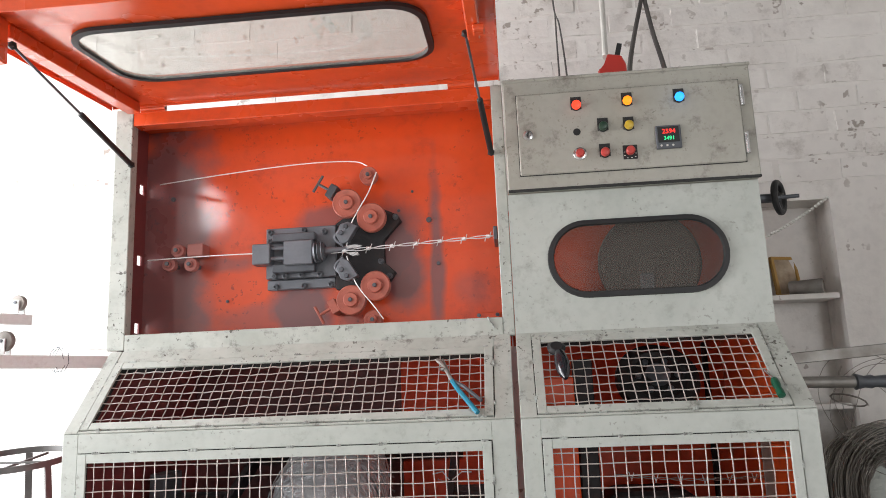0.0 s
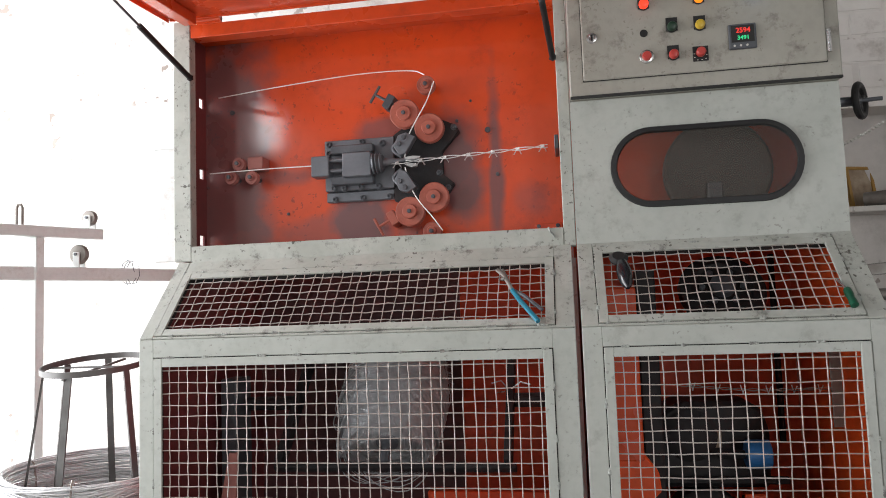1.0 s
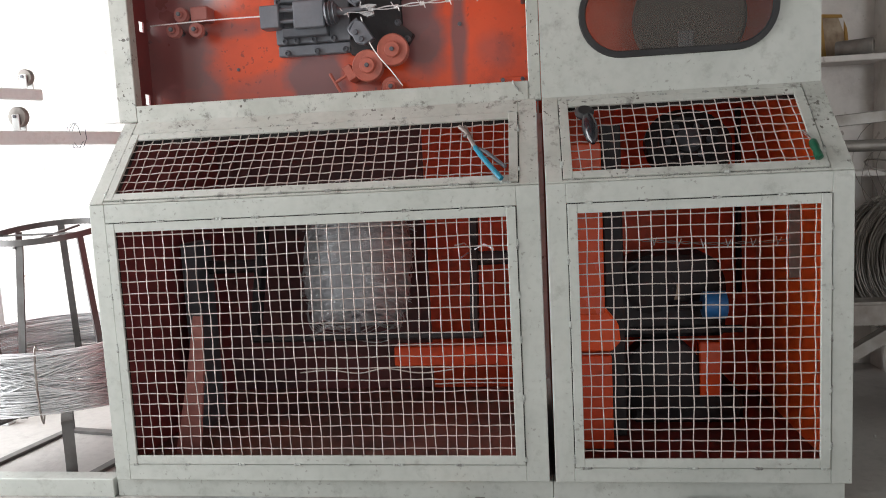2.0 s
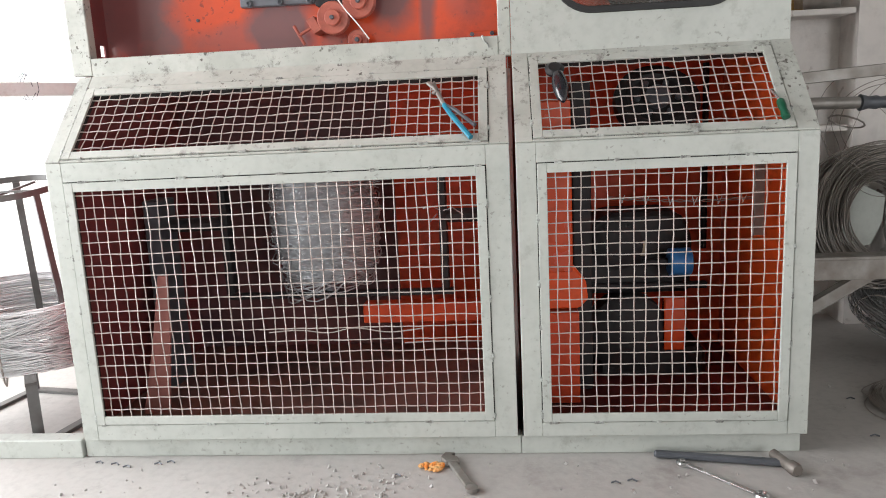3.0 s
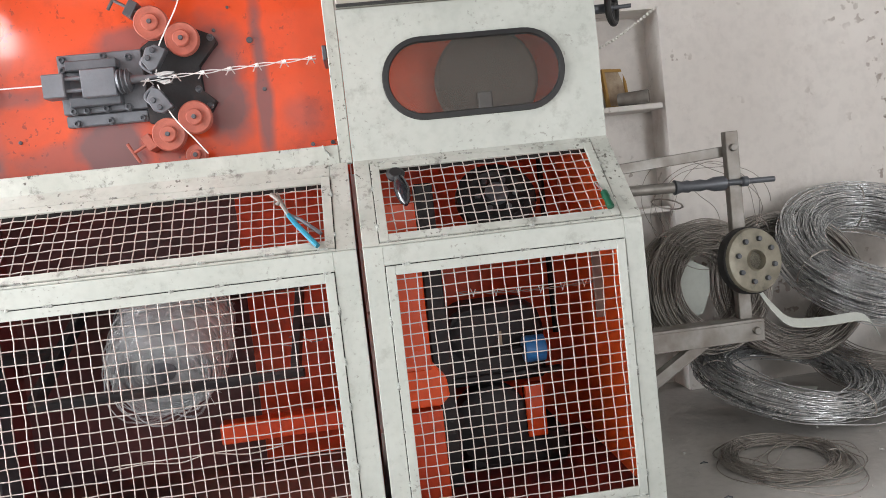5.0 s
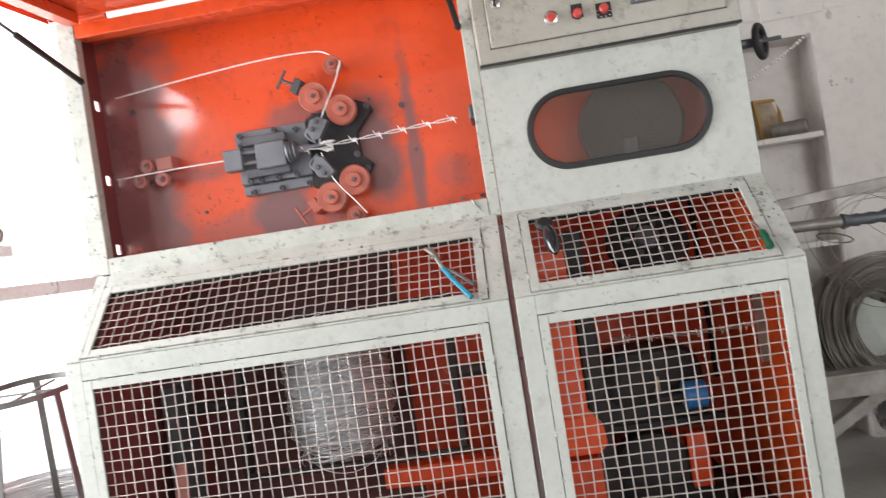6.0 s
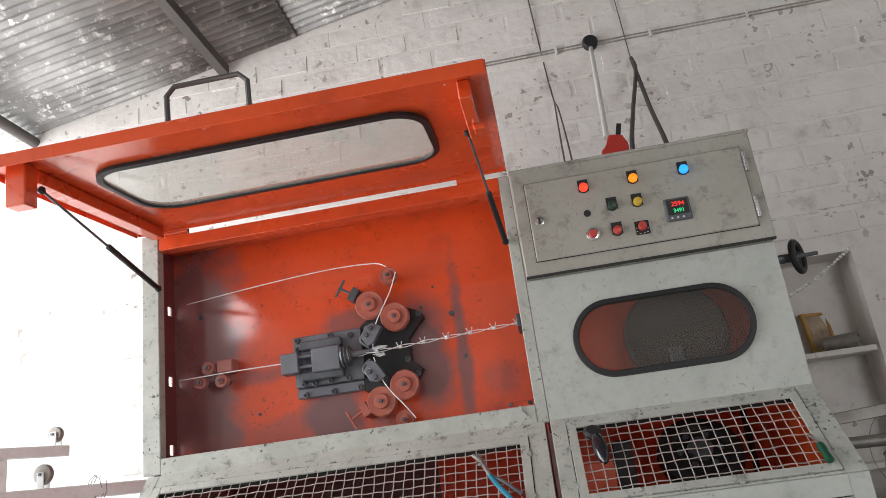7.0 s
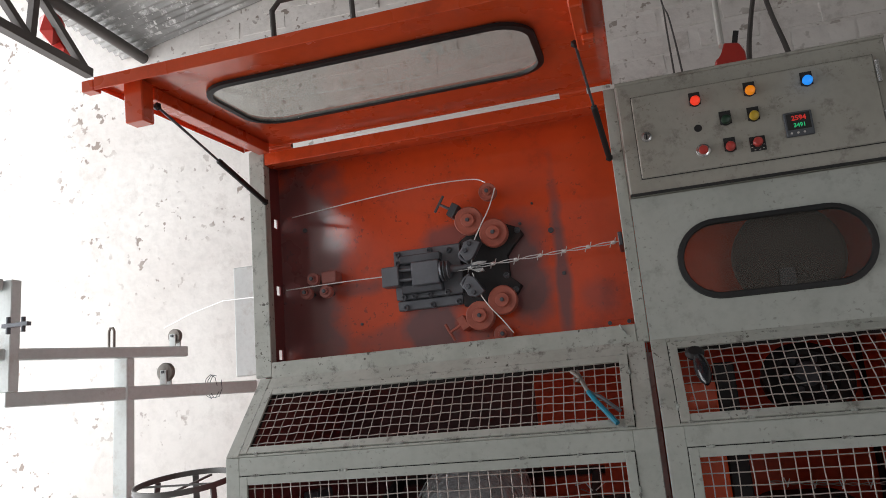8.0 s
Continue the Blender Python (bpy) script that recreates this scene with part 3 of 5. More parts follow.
def build_left_cabinet():
    c = thing("wire_machine_cabinet", "grey-green steel machine cabinet with mesh guards and an open orange lid", "machine cabinet")
    welded_frame(c, UPRIGHT, -1.118, -0.097, 0.125, 0.730, XL0, XL1, ZB, ZC - 0.002, 1)
    wire_panel("mesh_guard", c, UPRIGHT, -1.118, -0.097, 0.125, 0.730, 11, "silvery woven wire-mesh guard", 0.0276, 0.03025)
    welded_frame(c, SLOPE, -1.122, -0.088, 0.034, 0.232, XL0, XL1, 0.002, SL - 0.001, 2, WORNGREY)
    wire_panel("mesh_guard", c, SLOPE, -1.122, -0.088, 0.034, 0.232, 12, "sloping woven wire-mesh guard", 0.0280)
    make("side_wall", INSIDE, lambda bm: prism(bm, [(0.038, ZB), (BACK, ZB), (BACK, 1.02), (YU + 0.036, 1.02), (0.04, ZC - 0.02)], XL1 - 0.012, XL1 - 0.004, "x"), c, "orange inner side wall")

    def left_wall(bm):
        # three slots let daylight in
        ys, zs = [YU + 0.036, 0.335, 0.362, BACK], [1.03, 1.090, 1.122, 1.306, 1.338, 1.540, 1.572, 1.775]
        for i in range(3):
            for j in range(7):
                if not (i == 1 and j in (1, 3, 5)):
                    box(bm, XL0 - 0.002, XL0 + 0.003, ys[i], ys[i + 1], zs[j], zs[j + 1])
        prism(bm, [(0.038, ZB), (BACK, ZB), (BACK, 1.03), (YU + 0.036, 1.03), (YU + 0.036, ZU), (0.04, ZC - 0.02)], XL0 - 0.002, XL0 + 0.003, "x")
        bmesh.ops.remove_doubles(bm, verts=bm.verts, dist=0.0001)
    make("side_wall", MAROON, left_wall, c, "maroon side wall, darkened for shade, with light slots")
    # back plate in two colours, darker grey maroon left of x = -0.42
    make("back_plate", BACKRED, boxes((XL0 + 0.004, -0.42, BACK - 0.06, BACK - 0.05, ZB, 1.0)), c, "dark grey-maroon back plate")
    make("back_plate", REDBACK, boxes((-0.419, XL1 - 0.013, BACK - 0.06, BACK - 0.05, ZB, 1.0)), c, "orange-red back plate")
    make("floor_plate", SOOTY, boxes((XL0 + 0.004, XL1 - 0.013, 0.036, BACK - 0.07, ZB, ZB + 0.006)), c, "rusty orange floor plate")
    make("base_channel", GREY, boxes((XL0 - 0.012, XL1 + 0.008, 0.020, 0.06, 0, 0.050), (XL0 - 0.012, XL0 + 0.04, 0.06, BACK, 0, 0.05)), c, bevel=0.002)
    # upper opening
    make("upright", WORNGREY, boxes((-1.201, -1.145, YU, YU + 0.035, ZU + 0.002, 1.776)), c, bevel=0.002)
    make("sill_bar", WORNGREY, boxes((-1.145, -0.034, YU, YU + 0.035, ZU - 0.008, 1.074)), c, bevel=0.002)
    make("upright", WORNGREY, boxes((-0.034, -0.001, YU + 0.002, YU + 0.035, ZU - 0.006, 1.765)), c, bevel=0.002)
    make("top_beam", ORANGE, boxes((-1.145, -0.034, YU + 0.002, YU + 0.05, 1.722, 1.764)), c, bevel=0.002)
    make("top_plate", ORANGE, boxes((-1.19, -0.012, YU + 0.05, BACK, 1.758, 1.764)), c)
    make("mounting_panel", PANEL, boxes((XL0 + 0.003, -0.012, 0.38, 0.39, 1.0, 1.758)), c, "glossy orange mounting panel with soot, oil stains and painted shade")
    make("corner_bracket", ORANGE, boxes((-0.115, -0.036, 0.325, 0.345, 1.072, 1.10), (-0.115, -0.036, 0.245, 0.345, 1.072, 1.078)), c, bevel=0.002)
    make("wire_bushing", IRON, boxes((-0.048, -0.036, 0.25, 0.375, 1.305, 1.345)), c, "dark wire exit bushing", bevel=0.002)
    for x in (-0.105, -0.05):
        make("bolt", IRON, lambda bm: bolt(bm, (x, 0.325, 1.092)), c)
    # lid
    lz, y0, y1 = 1.783, -0.500, 0.196
    lid = make("lid", ORANGE, lambda bm: framed_hole(bm, -1.206, -0.008, y0, y1, rounded(-1.022, -0.178, -0.350, -0.022, 0.085), lz, lz + 0.004, "z"), c, "raised orange steel lid with a long window")
    for b in ((-1.206, -0.008, y0 - 0.004, y0, lz - 0.020, lz + 0.012), (-1.210, -1.206, y0, y1, lz - 0.012, lz + 0.012), (-0.008, -0.004, y0, y1, lz - 0.012, lz + 0.012), (-1.206, -0.008, y1, y1 + 0.004, lz - 0.008, lz + 0.012)):
        make("lid_flange", ORANGE, boxes(b), lid, bevel=0.001)
    make("stiffener", ORANGE, boxes((-1.145, -1.105, y0 + 0.09, y1 - 0.02, lz - 0.034, lz - 0.001)), lid, bevel=0.002)
    make("latch_block", ORANGE, boxes((-1.150, -1.098, y0 + 0.030, y0 + 0.075, lz - 0.105, lz - 0.001)), lid, bevel=0.003)
    make("corner_tab", ORANGE, boxes((-1.245, -1.211, y0, y0 + 0.03, lz - 0.018, lz + 0.010)), lid, bevel=0.002)
    make("strut_bracket", ORANGE, boxes((-0.075, -0.045, y0 + 0.05, y0 + 0.30, lz - 0.045, lz - 0.001)), lid, bevel=0.003)
    make("strut_tab", ORANGE, boxes((-0.06, -0.032, y0 + 0.20, y0 + 0.24, lz - 0.06, lz - 0.0455)), lid, bevel=0.003)

    def seal(bm):
        out, ins = rounded(-1.034, -0.166, -0.362, -0.010, 0.097), rounded(-1.018, -0.182, -0.346, -0.026, 0.081)
        k = len(out)
        rings = [[bm.verts.new((p[0], p[1], z)) for p in loop] for loop, z in ((out, lz - 0.003), (out, lz - 0.012), (ins, lz - 0.014), (ins, lz - 0.003))]
        for a, b in zip(rings, rings[1:] + rings[:1]):
            for i in range(k):
                bm.faces.new((a[i], a[(i + 1) % k], b[(i + 1) % k], b[i]))
    make("window_seal", BLACK, seal, lid, "black rubber window seal", smooth=True)
    pane = make("window_pane", PANE, lambda bm: prism(bm, rounded(-1.018, -0.182, -0.346, -0.026, 0.081), lz - 0.009, lz - 0.005, "z"), lid, "dusty clear window pane")
    pane.visible_shadow = False
    make("handle", RAFTER, lambda bm: tube(bm, [(-0.735, y0 + 0.02, lz), (-0.735, y0 + 0.02, lz + 0.085), (-0.715, y0 + 0.02, lz + 0.105), (-0.56, y0 + 0.02, lz + 0.105), (-0.54, y0 + 0.02, lz + 0.085), (-0.54, y0 + 0.02, lz)], 0.0065, 8), lid, "dark bent-rod handle", smooth=True)
    make("plastic_scrap", CLOTH, lambda bm: [blob(bm, (-0.12 + 0.018 * k, y0 + 0.05 + 0.01 * (k % 2), lz + 0.016), 0.014, (1.3, 1, 1.0 + 0.3 * (k % 2))) for k in range(4)], lid, "crumpled grey scrap caught on the lid")
    # the lid hangs a little forward of level
    hinge_line = Matrix.Translation((0, y1, lz))
    lid.matrix_basis = hinge_line @ Matrix.Rotation(radians(4.0), 4, "X") @ hinge_line.inverted()
    for x in (-1.08, -0.12):
        make("hinge", ORANGE, lambda bm: (rod(bm, (x - 0.04, y1 + 0.012, lz - 0.008), (x + 0.04, y1 + 0.012, lz - 0.008), 0.009, 12), box(bm, x - 0.04, x + 0.04, y1 + 0.008, y1 + 0.02, 1.762, lz - 0.008)), c, smooth=True)
    for a, b in (((-1.104, -0.400, 1.690), (-1.142, 0.204, 1.594)), ((-0.080, -0.20, 1.728), (-0.041, 0.200, 1.553))):
        a, b = Vector(a), Vector(b)
        mid = a.lerp(b, 0.5)
        strut = make("gas_strut", BLACK, lambda bm: lathe(bm, [(0.005, 0), (0.0085, 0.004), (0.0085, (b - mid).length - 0.004), (0.005, (b - mid).length)], mid, (b - mid).normalized(), 12), c, "black gas strut holding the lid", smooth=True)
        make("piston_rod", IRON, lambda bm: rod(bm, a, mid, 0.0036, 8), strut, smooth=True)
        for p in (a, b):
            make("strut_eye", BLACK, lambda bm: blob(bm, p, 0.0115), strut, smooth=True)
    make("drip_line", WELD, lambda bm: tube(bm, [(-0.075, YU - 0.003, 1.075), (-0.07, YU - 0.006, 1.062), (-0.062, YU - 0.003, 1.054), (-0.06, YU - 0.003, 1.045)], 0.003, 6), c, "loose tie wire on the sill")
    return c


build_left_cabinet()

# ---- the right machine cabinet ----


def stadium(x0, x1, z0, z1):
    return rounded(x0, x1, z0, z1, (z1 - z0) / 2 - 0.001, 10)


def build_right_cabinet():
    c = thing("gearbox_cabinet", "grey-green welded steel gearbox cabinet with mesh guards and an oval window", "machine cabinet")
    welded_frame(c, UPRIGHT, 0.073, 0.627, 0.118, 0.730, XR0, XR1, ZB, ZC - 0.002, 3)
    wire_panel("mesh_guard", c, UPRIGHT, 0.073, 0.627, 0.118, 0.730, 13, "silvery woven wire-mesh guard", 0.0305, 0.0278)
    welded_frame(c, SLOPE, 0.066, 0.625, 0.034, 0.262, XR0, XR1, 0.002, SL - 0.001, 4, WORNGREY)
    wire_panel("mesh_guard", c, SLOPE, 0.066, 0.625, 0.034, 0.262, 14, "sloping woven wire-mesh guard")
    make("side_wall", GREY, lambda bm: prism(bm, [(0.036, ZB), (BACK, ZB), (BACK, 1.42), (YU + 0.003, 1.42), (YU + 0.003, ZU), (0.036, ZC)], XR1 - 0.004, XR1 - 0.001, "x"), c)
    make("inner_side_wall", INSIDE, lambda bm: prism(bm, [(0.036, ZB), (BACK, ZB), (BACK, 1.42), (YU + 0.01, 1.42), (YU + 0.01, ZU - 0.02), (0.04, ZC - 0.02)], XR1 - 0.012, XR1 - 0.005, "x"), c, "orange painted inside of the wall")
    make("inner_side_wall", INSIDE, lambda bm: prism(bm, [(0.036, ZB), (BACK, ZB), (BACK, 1.02), (YU + 0.01, 1.02), (0.04, ZC - 0.02)], XR0 + 0.002, XR0 + 0.008, "x"), c, "orange painted inside of the wall")
    make("back_wall", REDBACK, boxes((XR0 + 0.01, XR1 - 0.014, 0.72, 0.73, ZB, 1.02)), c, "mottled red back wall")
    make("mounting_panel", ORANGE, boxes((XR0 - 0.008, XR1 - 0.014, 0.40, 0.41, 1.0, 1.424)), c, "orange panel behind the oval window")
    make("top_plate", GREY, boxes((XR0, XR1, YU + 0.004, BACK, 1.418, 1.424)), c)
    make("floor_plate", GREASEFLOOR, boxes((XR0 + 0.01, XR1 - 0.014, 0.036, BACK - 0.06, ZB, ZB + 0.006)), c)
    make("base_channel", GREY, boxes((XR0 - 0.006, XR1 - 0.008, 0.020, 0.06, 0, 0.050), (XR1 - 0.06, XR1 - 0.008, 0.06, BACK, 0, 0.05)), c, bevel=0.002)
    front = make("front_panel", GREY, lambda bm: framed_hole(bm, XR0, XR1, ZU - 0.006, 1.424, stadium(0.117, 0.587, 1.130, 1.322), YU - 0.001, YU + 0.003), c)

    def seal(bm):
        loops = ((stadium(0.102, 0.602, 1.115, 1.337), YU - 0.002), (stadium(0.104, 0.600, 1.117, 1.335), YU - 0.010), (stadium(0.117, 0.587, 1.130, 1.322), YU - 0.012), (stadium(0.120, 0.584, 1.133, 1.319), YU - 0.002))
        rings = [[bm.verts.new((p[0], y, p[1])) for p in loop] for loop, y in loops]
        for a, b in zip(rings, rings[1:] + rings[:1]):
            for i in range(len(a)):
                bm.faces.new((a[i], a[(i + 1) % len(a)], b[(i + 1) % len(a)], b[i]))
    make("window_seal", BLACK, seal, front, "black rubber seal round the oval window", smooth=True)
    pane = make("window_pane", TINT, lambda bm: prism(bm, stadium(0.119, 0.585, 1.132, 1.320), YU - 0.006, YU - 0.003), front, "smoky oval window pane")
    pane.visible_shadow = False
    return c


build_right_cabinet()


def build_rotor():
    r = thing("rotor_wheel", "dark cast rotor wheel behind the oval window", "wheel")
    make("disc", ROTOR, lambda bm: lathe(bm, [(0.02, 0), (0.140, 0.004), (0.148, 0.012), (0.148, 0.05), (0.140, 0.056)], (0.405, 0.37, 1.225), (0, -1, 0), 48), r, smooth=True)
    make("hub", IRON, lambda bm: box(bm, 0.370, 0.412, 0.300, 0.3145, 1.12, 1.19), r, bevel=0.004)
    make("shaft", IRON, lambda bm: rod(bm, (0.405, 0.36, 1.225), (0.405, 0.40, 1.225), 0.03), r)
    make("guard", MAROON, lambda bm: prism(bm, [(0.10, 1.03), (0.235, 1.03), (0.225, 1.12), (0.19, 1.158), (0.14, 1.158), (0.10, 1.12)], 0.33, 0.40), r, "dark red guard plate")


build_rotor()


def build_control_box():
    c = thing("control_box", "scuffed grey steel control box with lit lamps and push buttons", "control box", at=(0, 0, 0.007))
    y = 0.185
    make("case", BOXGREY, boxes((0.002, 0.704, y, 0.45, 1.419, 1.752)), c, bevel=0.004)
    make("rain_lip", BOXGREY, boxes((0.0, 0.706, y - 0.006, y + 0.02, 1.748, 1.757)), c, bevel=0.002)
    make("bottom_gap", SEAM, boxes((0.003, 0.703, y - 0.0025, y + 0.01, 1.4185, 1.4245)), c)
    door = make("door", BOXGREY, boxes((0.040, 0.667, y - 0.010, y - 0.002, 1.463, 1.705)), c, bevel=0.003)
    make("door_gap", SEAM, boxes((0.0385, 0.6685, y - 0.004, y - 0.001, 1.4615, 1.7065)), c)
    f = y - 0.010
    for z in (1.655, 1.515):
        make("hinge", CHROME, lambda bm: rod(bm, (0.672, f - 0.002, z - 0.03), (0.672, f - 0.002, z + 0.03), 0.006, 10), door, "bare steel hinge", smooth=True)
    make("lock", CHROME, lambda bm: lathe(bm, [(0.014, 0), (0.014, 0.006), (0.009, 0.008), (0.009, 0.003)], (0.068, f, 1.58), (0, -1, 0), 18), door, "round key lock", smooth=True)
    make("lock_core", BLACK, boxes((0.066, 0.070, f - 0.0085, f - 0.003, 1.572, 1.588)), door)
    make("empty_hole", BLACK, lambda bm: lathe(bm, [(0.0105, 0), (0.0105, 0.0015)], (0.207, f, 1.581), (0, -1, 0), 18), door, "open black knockout hole")

    def lamp(x, z, mat, label, plate):
        b = make("pilot_lamp" if "lamp" in label else "push_button", BLACK, lambda bm: box(bm, x - 0.015, x + 0.015, f - 0.002, f, z - 0.010, z + 0.027) if plate else lathe(bm, [(0.0165, 0), (0.0165, 0.003)], (x, f, z), (0, -1, 0), 20), door, label)
        make("bezel", BLACK, lambda bm: lathe(bm, [(0.0150, 0), (0.0150, 0.004), (0.0135, 0.006)], (x, f - 0.001, z), (0, -1, 0), 20), b, smooth=True)
        make("cap", mat, lambda bm: lathe(bm, [(0.0128, 0), (0.0128, 0.014), (0.0105, 0.0185), (0.006, 0.0205)], (x, f - 0.001, z), (0, -1, 0), 20), b, smooth=True)
    lamp(0.210, 1.659, LAMPRED, "lit red pilot lamp", True)
    lamp(0.354, 1.661, LAMPORANGE, "lit amber pilot lamp", True)
    lamp(0.499, 1.661, LAMPBLUE, "lit blue pilot lamp", True)
    lamp(0.281, 1.590, GREENCAP, "dark green push button", True)
    lamp(0.353, 1.588, YELLOWCAP, "yellow push button", True)
    lamp(0.281, 1.513, REDCAP, "red push button", True)
    b = make("push_button", CHROME, lambda bm: lathe(bm, [(0.019, 0), (0.019, 0.004), (0.016, 0.006)], (0.211, f, 1.515), (0, -1, 0), 24), door, "red stop button in a pale ring", smooth=True)
    make("cap", REDCAP, lambda bm: lathe(bm, [(0.0125, 0), (0.0125, 0.010), (0.010, 0.014)], (0.211, f - 0.004, 1.515), (0, -1, 0), 20), b, smooth=True)
    b = make("push_button", BLACK, boxes((0.331, 0.371, f - 0.003, f, 1.490, 1.531)), door, "red knob on a black dial plate", bevel=0.001)
    make("cap", REDCAP, lambda bm: lathe(bm, [(0.0125, 0), (0.0125, 0.012), (0.009, 0.016)], (0.351, f - 0.003, 1.513), (0, -1, 0), 20), b, smooth=True)
    make("dial_marks", WHITEPLASTIC, boxes(*[(x, x + 0.004, f - 0.0042, f - 0.0032, z, z + 0.0015) for x, z in ((0.333, 1.5), (0.333, 1.51), (0.340, 1.4925), (0.352, 1.4925), (0.362, 1.495), (0.364, 1.505))]), b)
    d = make("counter_display", IRON, boxes((0.424, 0.494, f - 0.008, f, 1.512, 1.580)), door, "black digital counter with red and green digits", bevel=0.002)
    make("screen", SEAM, boxes((0.430, 0.488, f - 0.0095, f - 0.0085, 1.530, 1.575)), d)
    make("keys", WHITEPLASTIC, lambda bm: [bolt(bm, (x, f - 0.008, 1.521), 0.003, 0.002) for x in (0.437, 0.453, 0.469)], d)
    for text, z, mat, size in (("2594", 1.5555, DIGITRED, 0.0185), ("3491", 1.5365, DIGITGREEN, 0.0155)):
        cu = bpy.data.curves.new("digits", "FONT")
        cu.body, cu.size, cu.extrude, cu.offset = text, size, 0.0003, 0.0003
        cu.align_x = "CENTER"
        cu.materials.append(mat)
        t = new("digits", cu)
        t.parent = d
        t.matrix_basis = pose(0.460, f - 0.0102, z, 90, 0, 0)
    return c


build_control_box()

# ---- barbing head on the orange panel ----
PY = 0.38


def wheel_unit(name, label, group, x, z, r, y=0.315, paint=WHEEL):
    w = thing(name, label, "wheel", group, at=(0, 0, 0.008))
    make("rim", paint, lambda bm: lathe(bm, [(r * 0.9, 0), (r, 0.003), (r, 0.008), (r * 0.86, 0.012), (r, 0.016), (r, 0.021), (r * 0.93, 0.024), (r * 0.90, 0.0235), (r * 0.55, 0.0235)], (x, y + 0.024, z), (0, -1, 0), 36), w, smooth=True)
    make("hub", paint, lambda bm: lathe(bm, [(r * 0.50, 0), (r * 0.50, 0.008), (r * 0.44, 0.011), (r * 0.2, 0.011)], (x, y + 0.001, z), (0, -1, 0), 28), w, smooth=True)
    make("bolt", IRON, lambda bm: bolt(bm, (x, y - 0.009, z), 0.0065, 0.007), w, "dark hex bolt")
    make("shaft", IRON, lambda bm: rod(bm, (x, y + 0.022, z), (x, PY, z), 0.008), w, smooth=True)
    return w


for x, z in ((-0.498, 1.452), (-0.422, 1.402), (-0.489, 1.149), (-0.414, 1.189)):
    wheel_unit("feed_wheel", "round red-painted feed wheel with a stepped hub", "feed wheels", x, z, 0.0455)
for x, z in ((-0.428, 1.536), (-0.423, 1.086)):
    wheel_unit("guide_pulley", "small red-painted grooved guide pulley on the orange panel", "guide pulleys", x, z, 0.0285)
for x, z in ((-1.040, 1.332), (-0.997, 1.286), (-1.067, 1.290)):
    wheel_unit("straightening_roller", "small dull red straightening roller beside the wire", "straightening rollers", x, z, 0.0215, paint=PINK)
single("roller_block", PINK, boxes((-1.014, -0.962, 0.325, PY, 1.322, 1.362)), "small red-painted square roller bracket", "bracket", bevel=0.003)


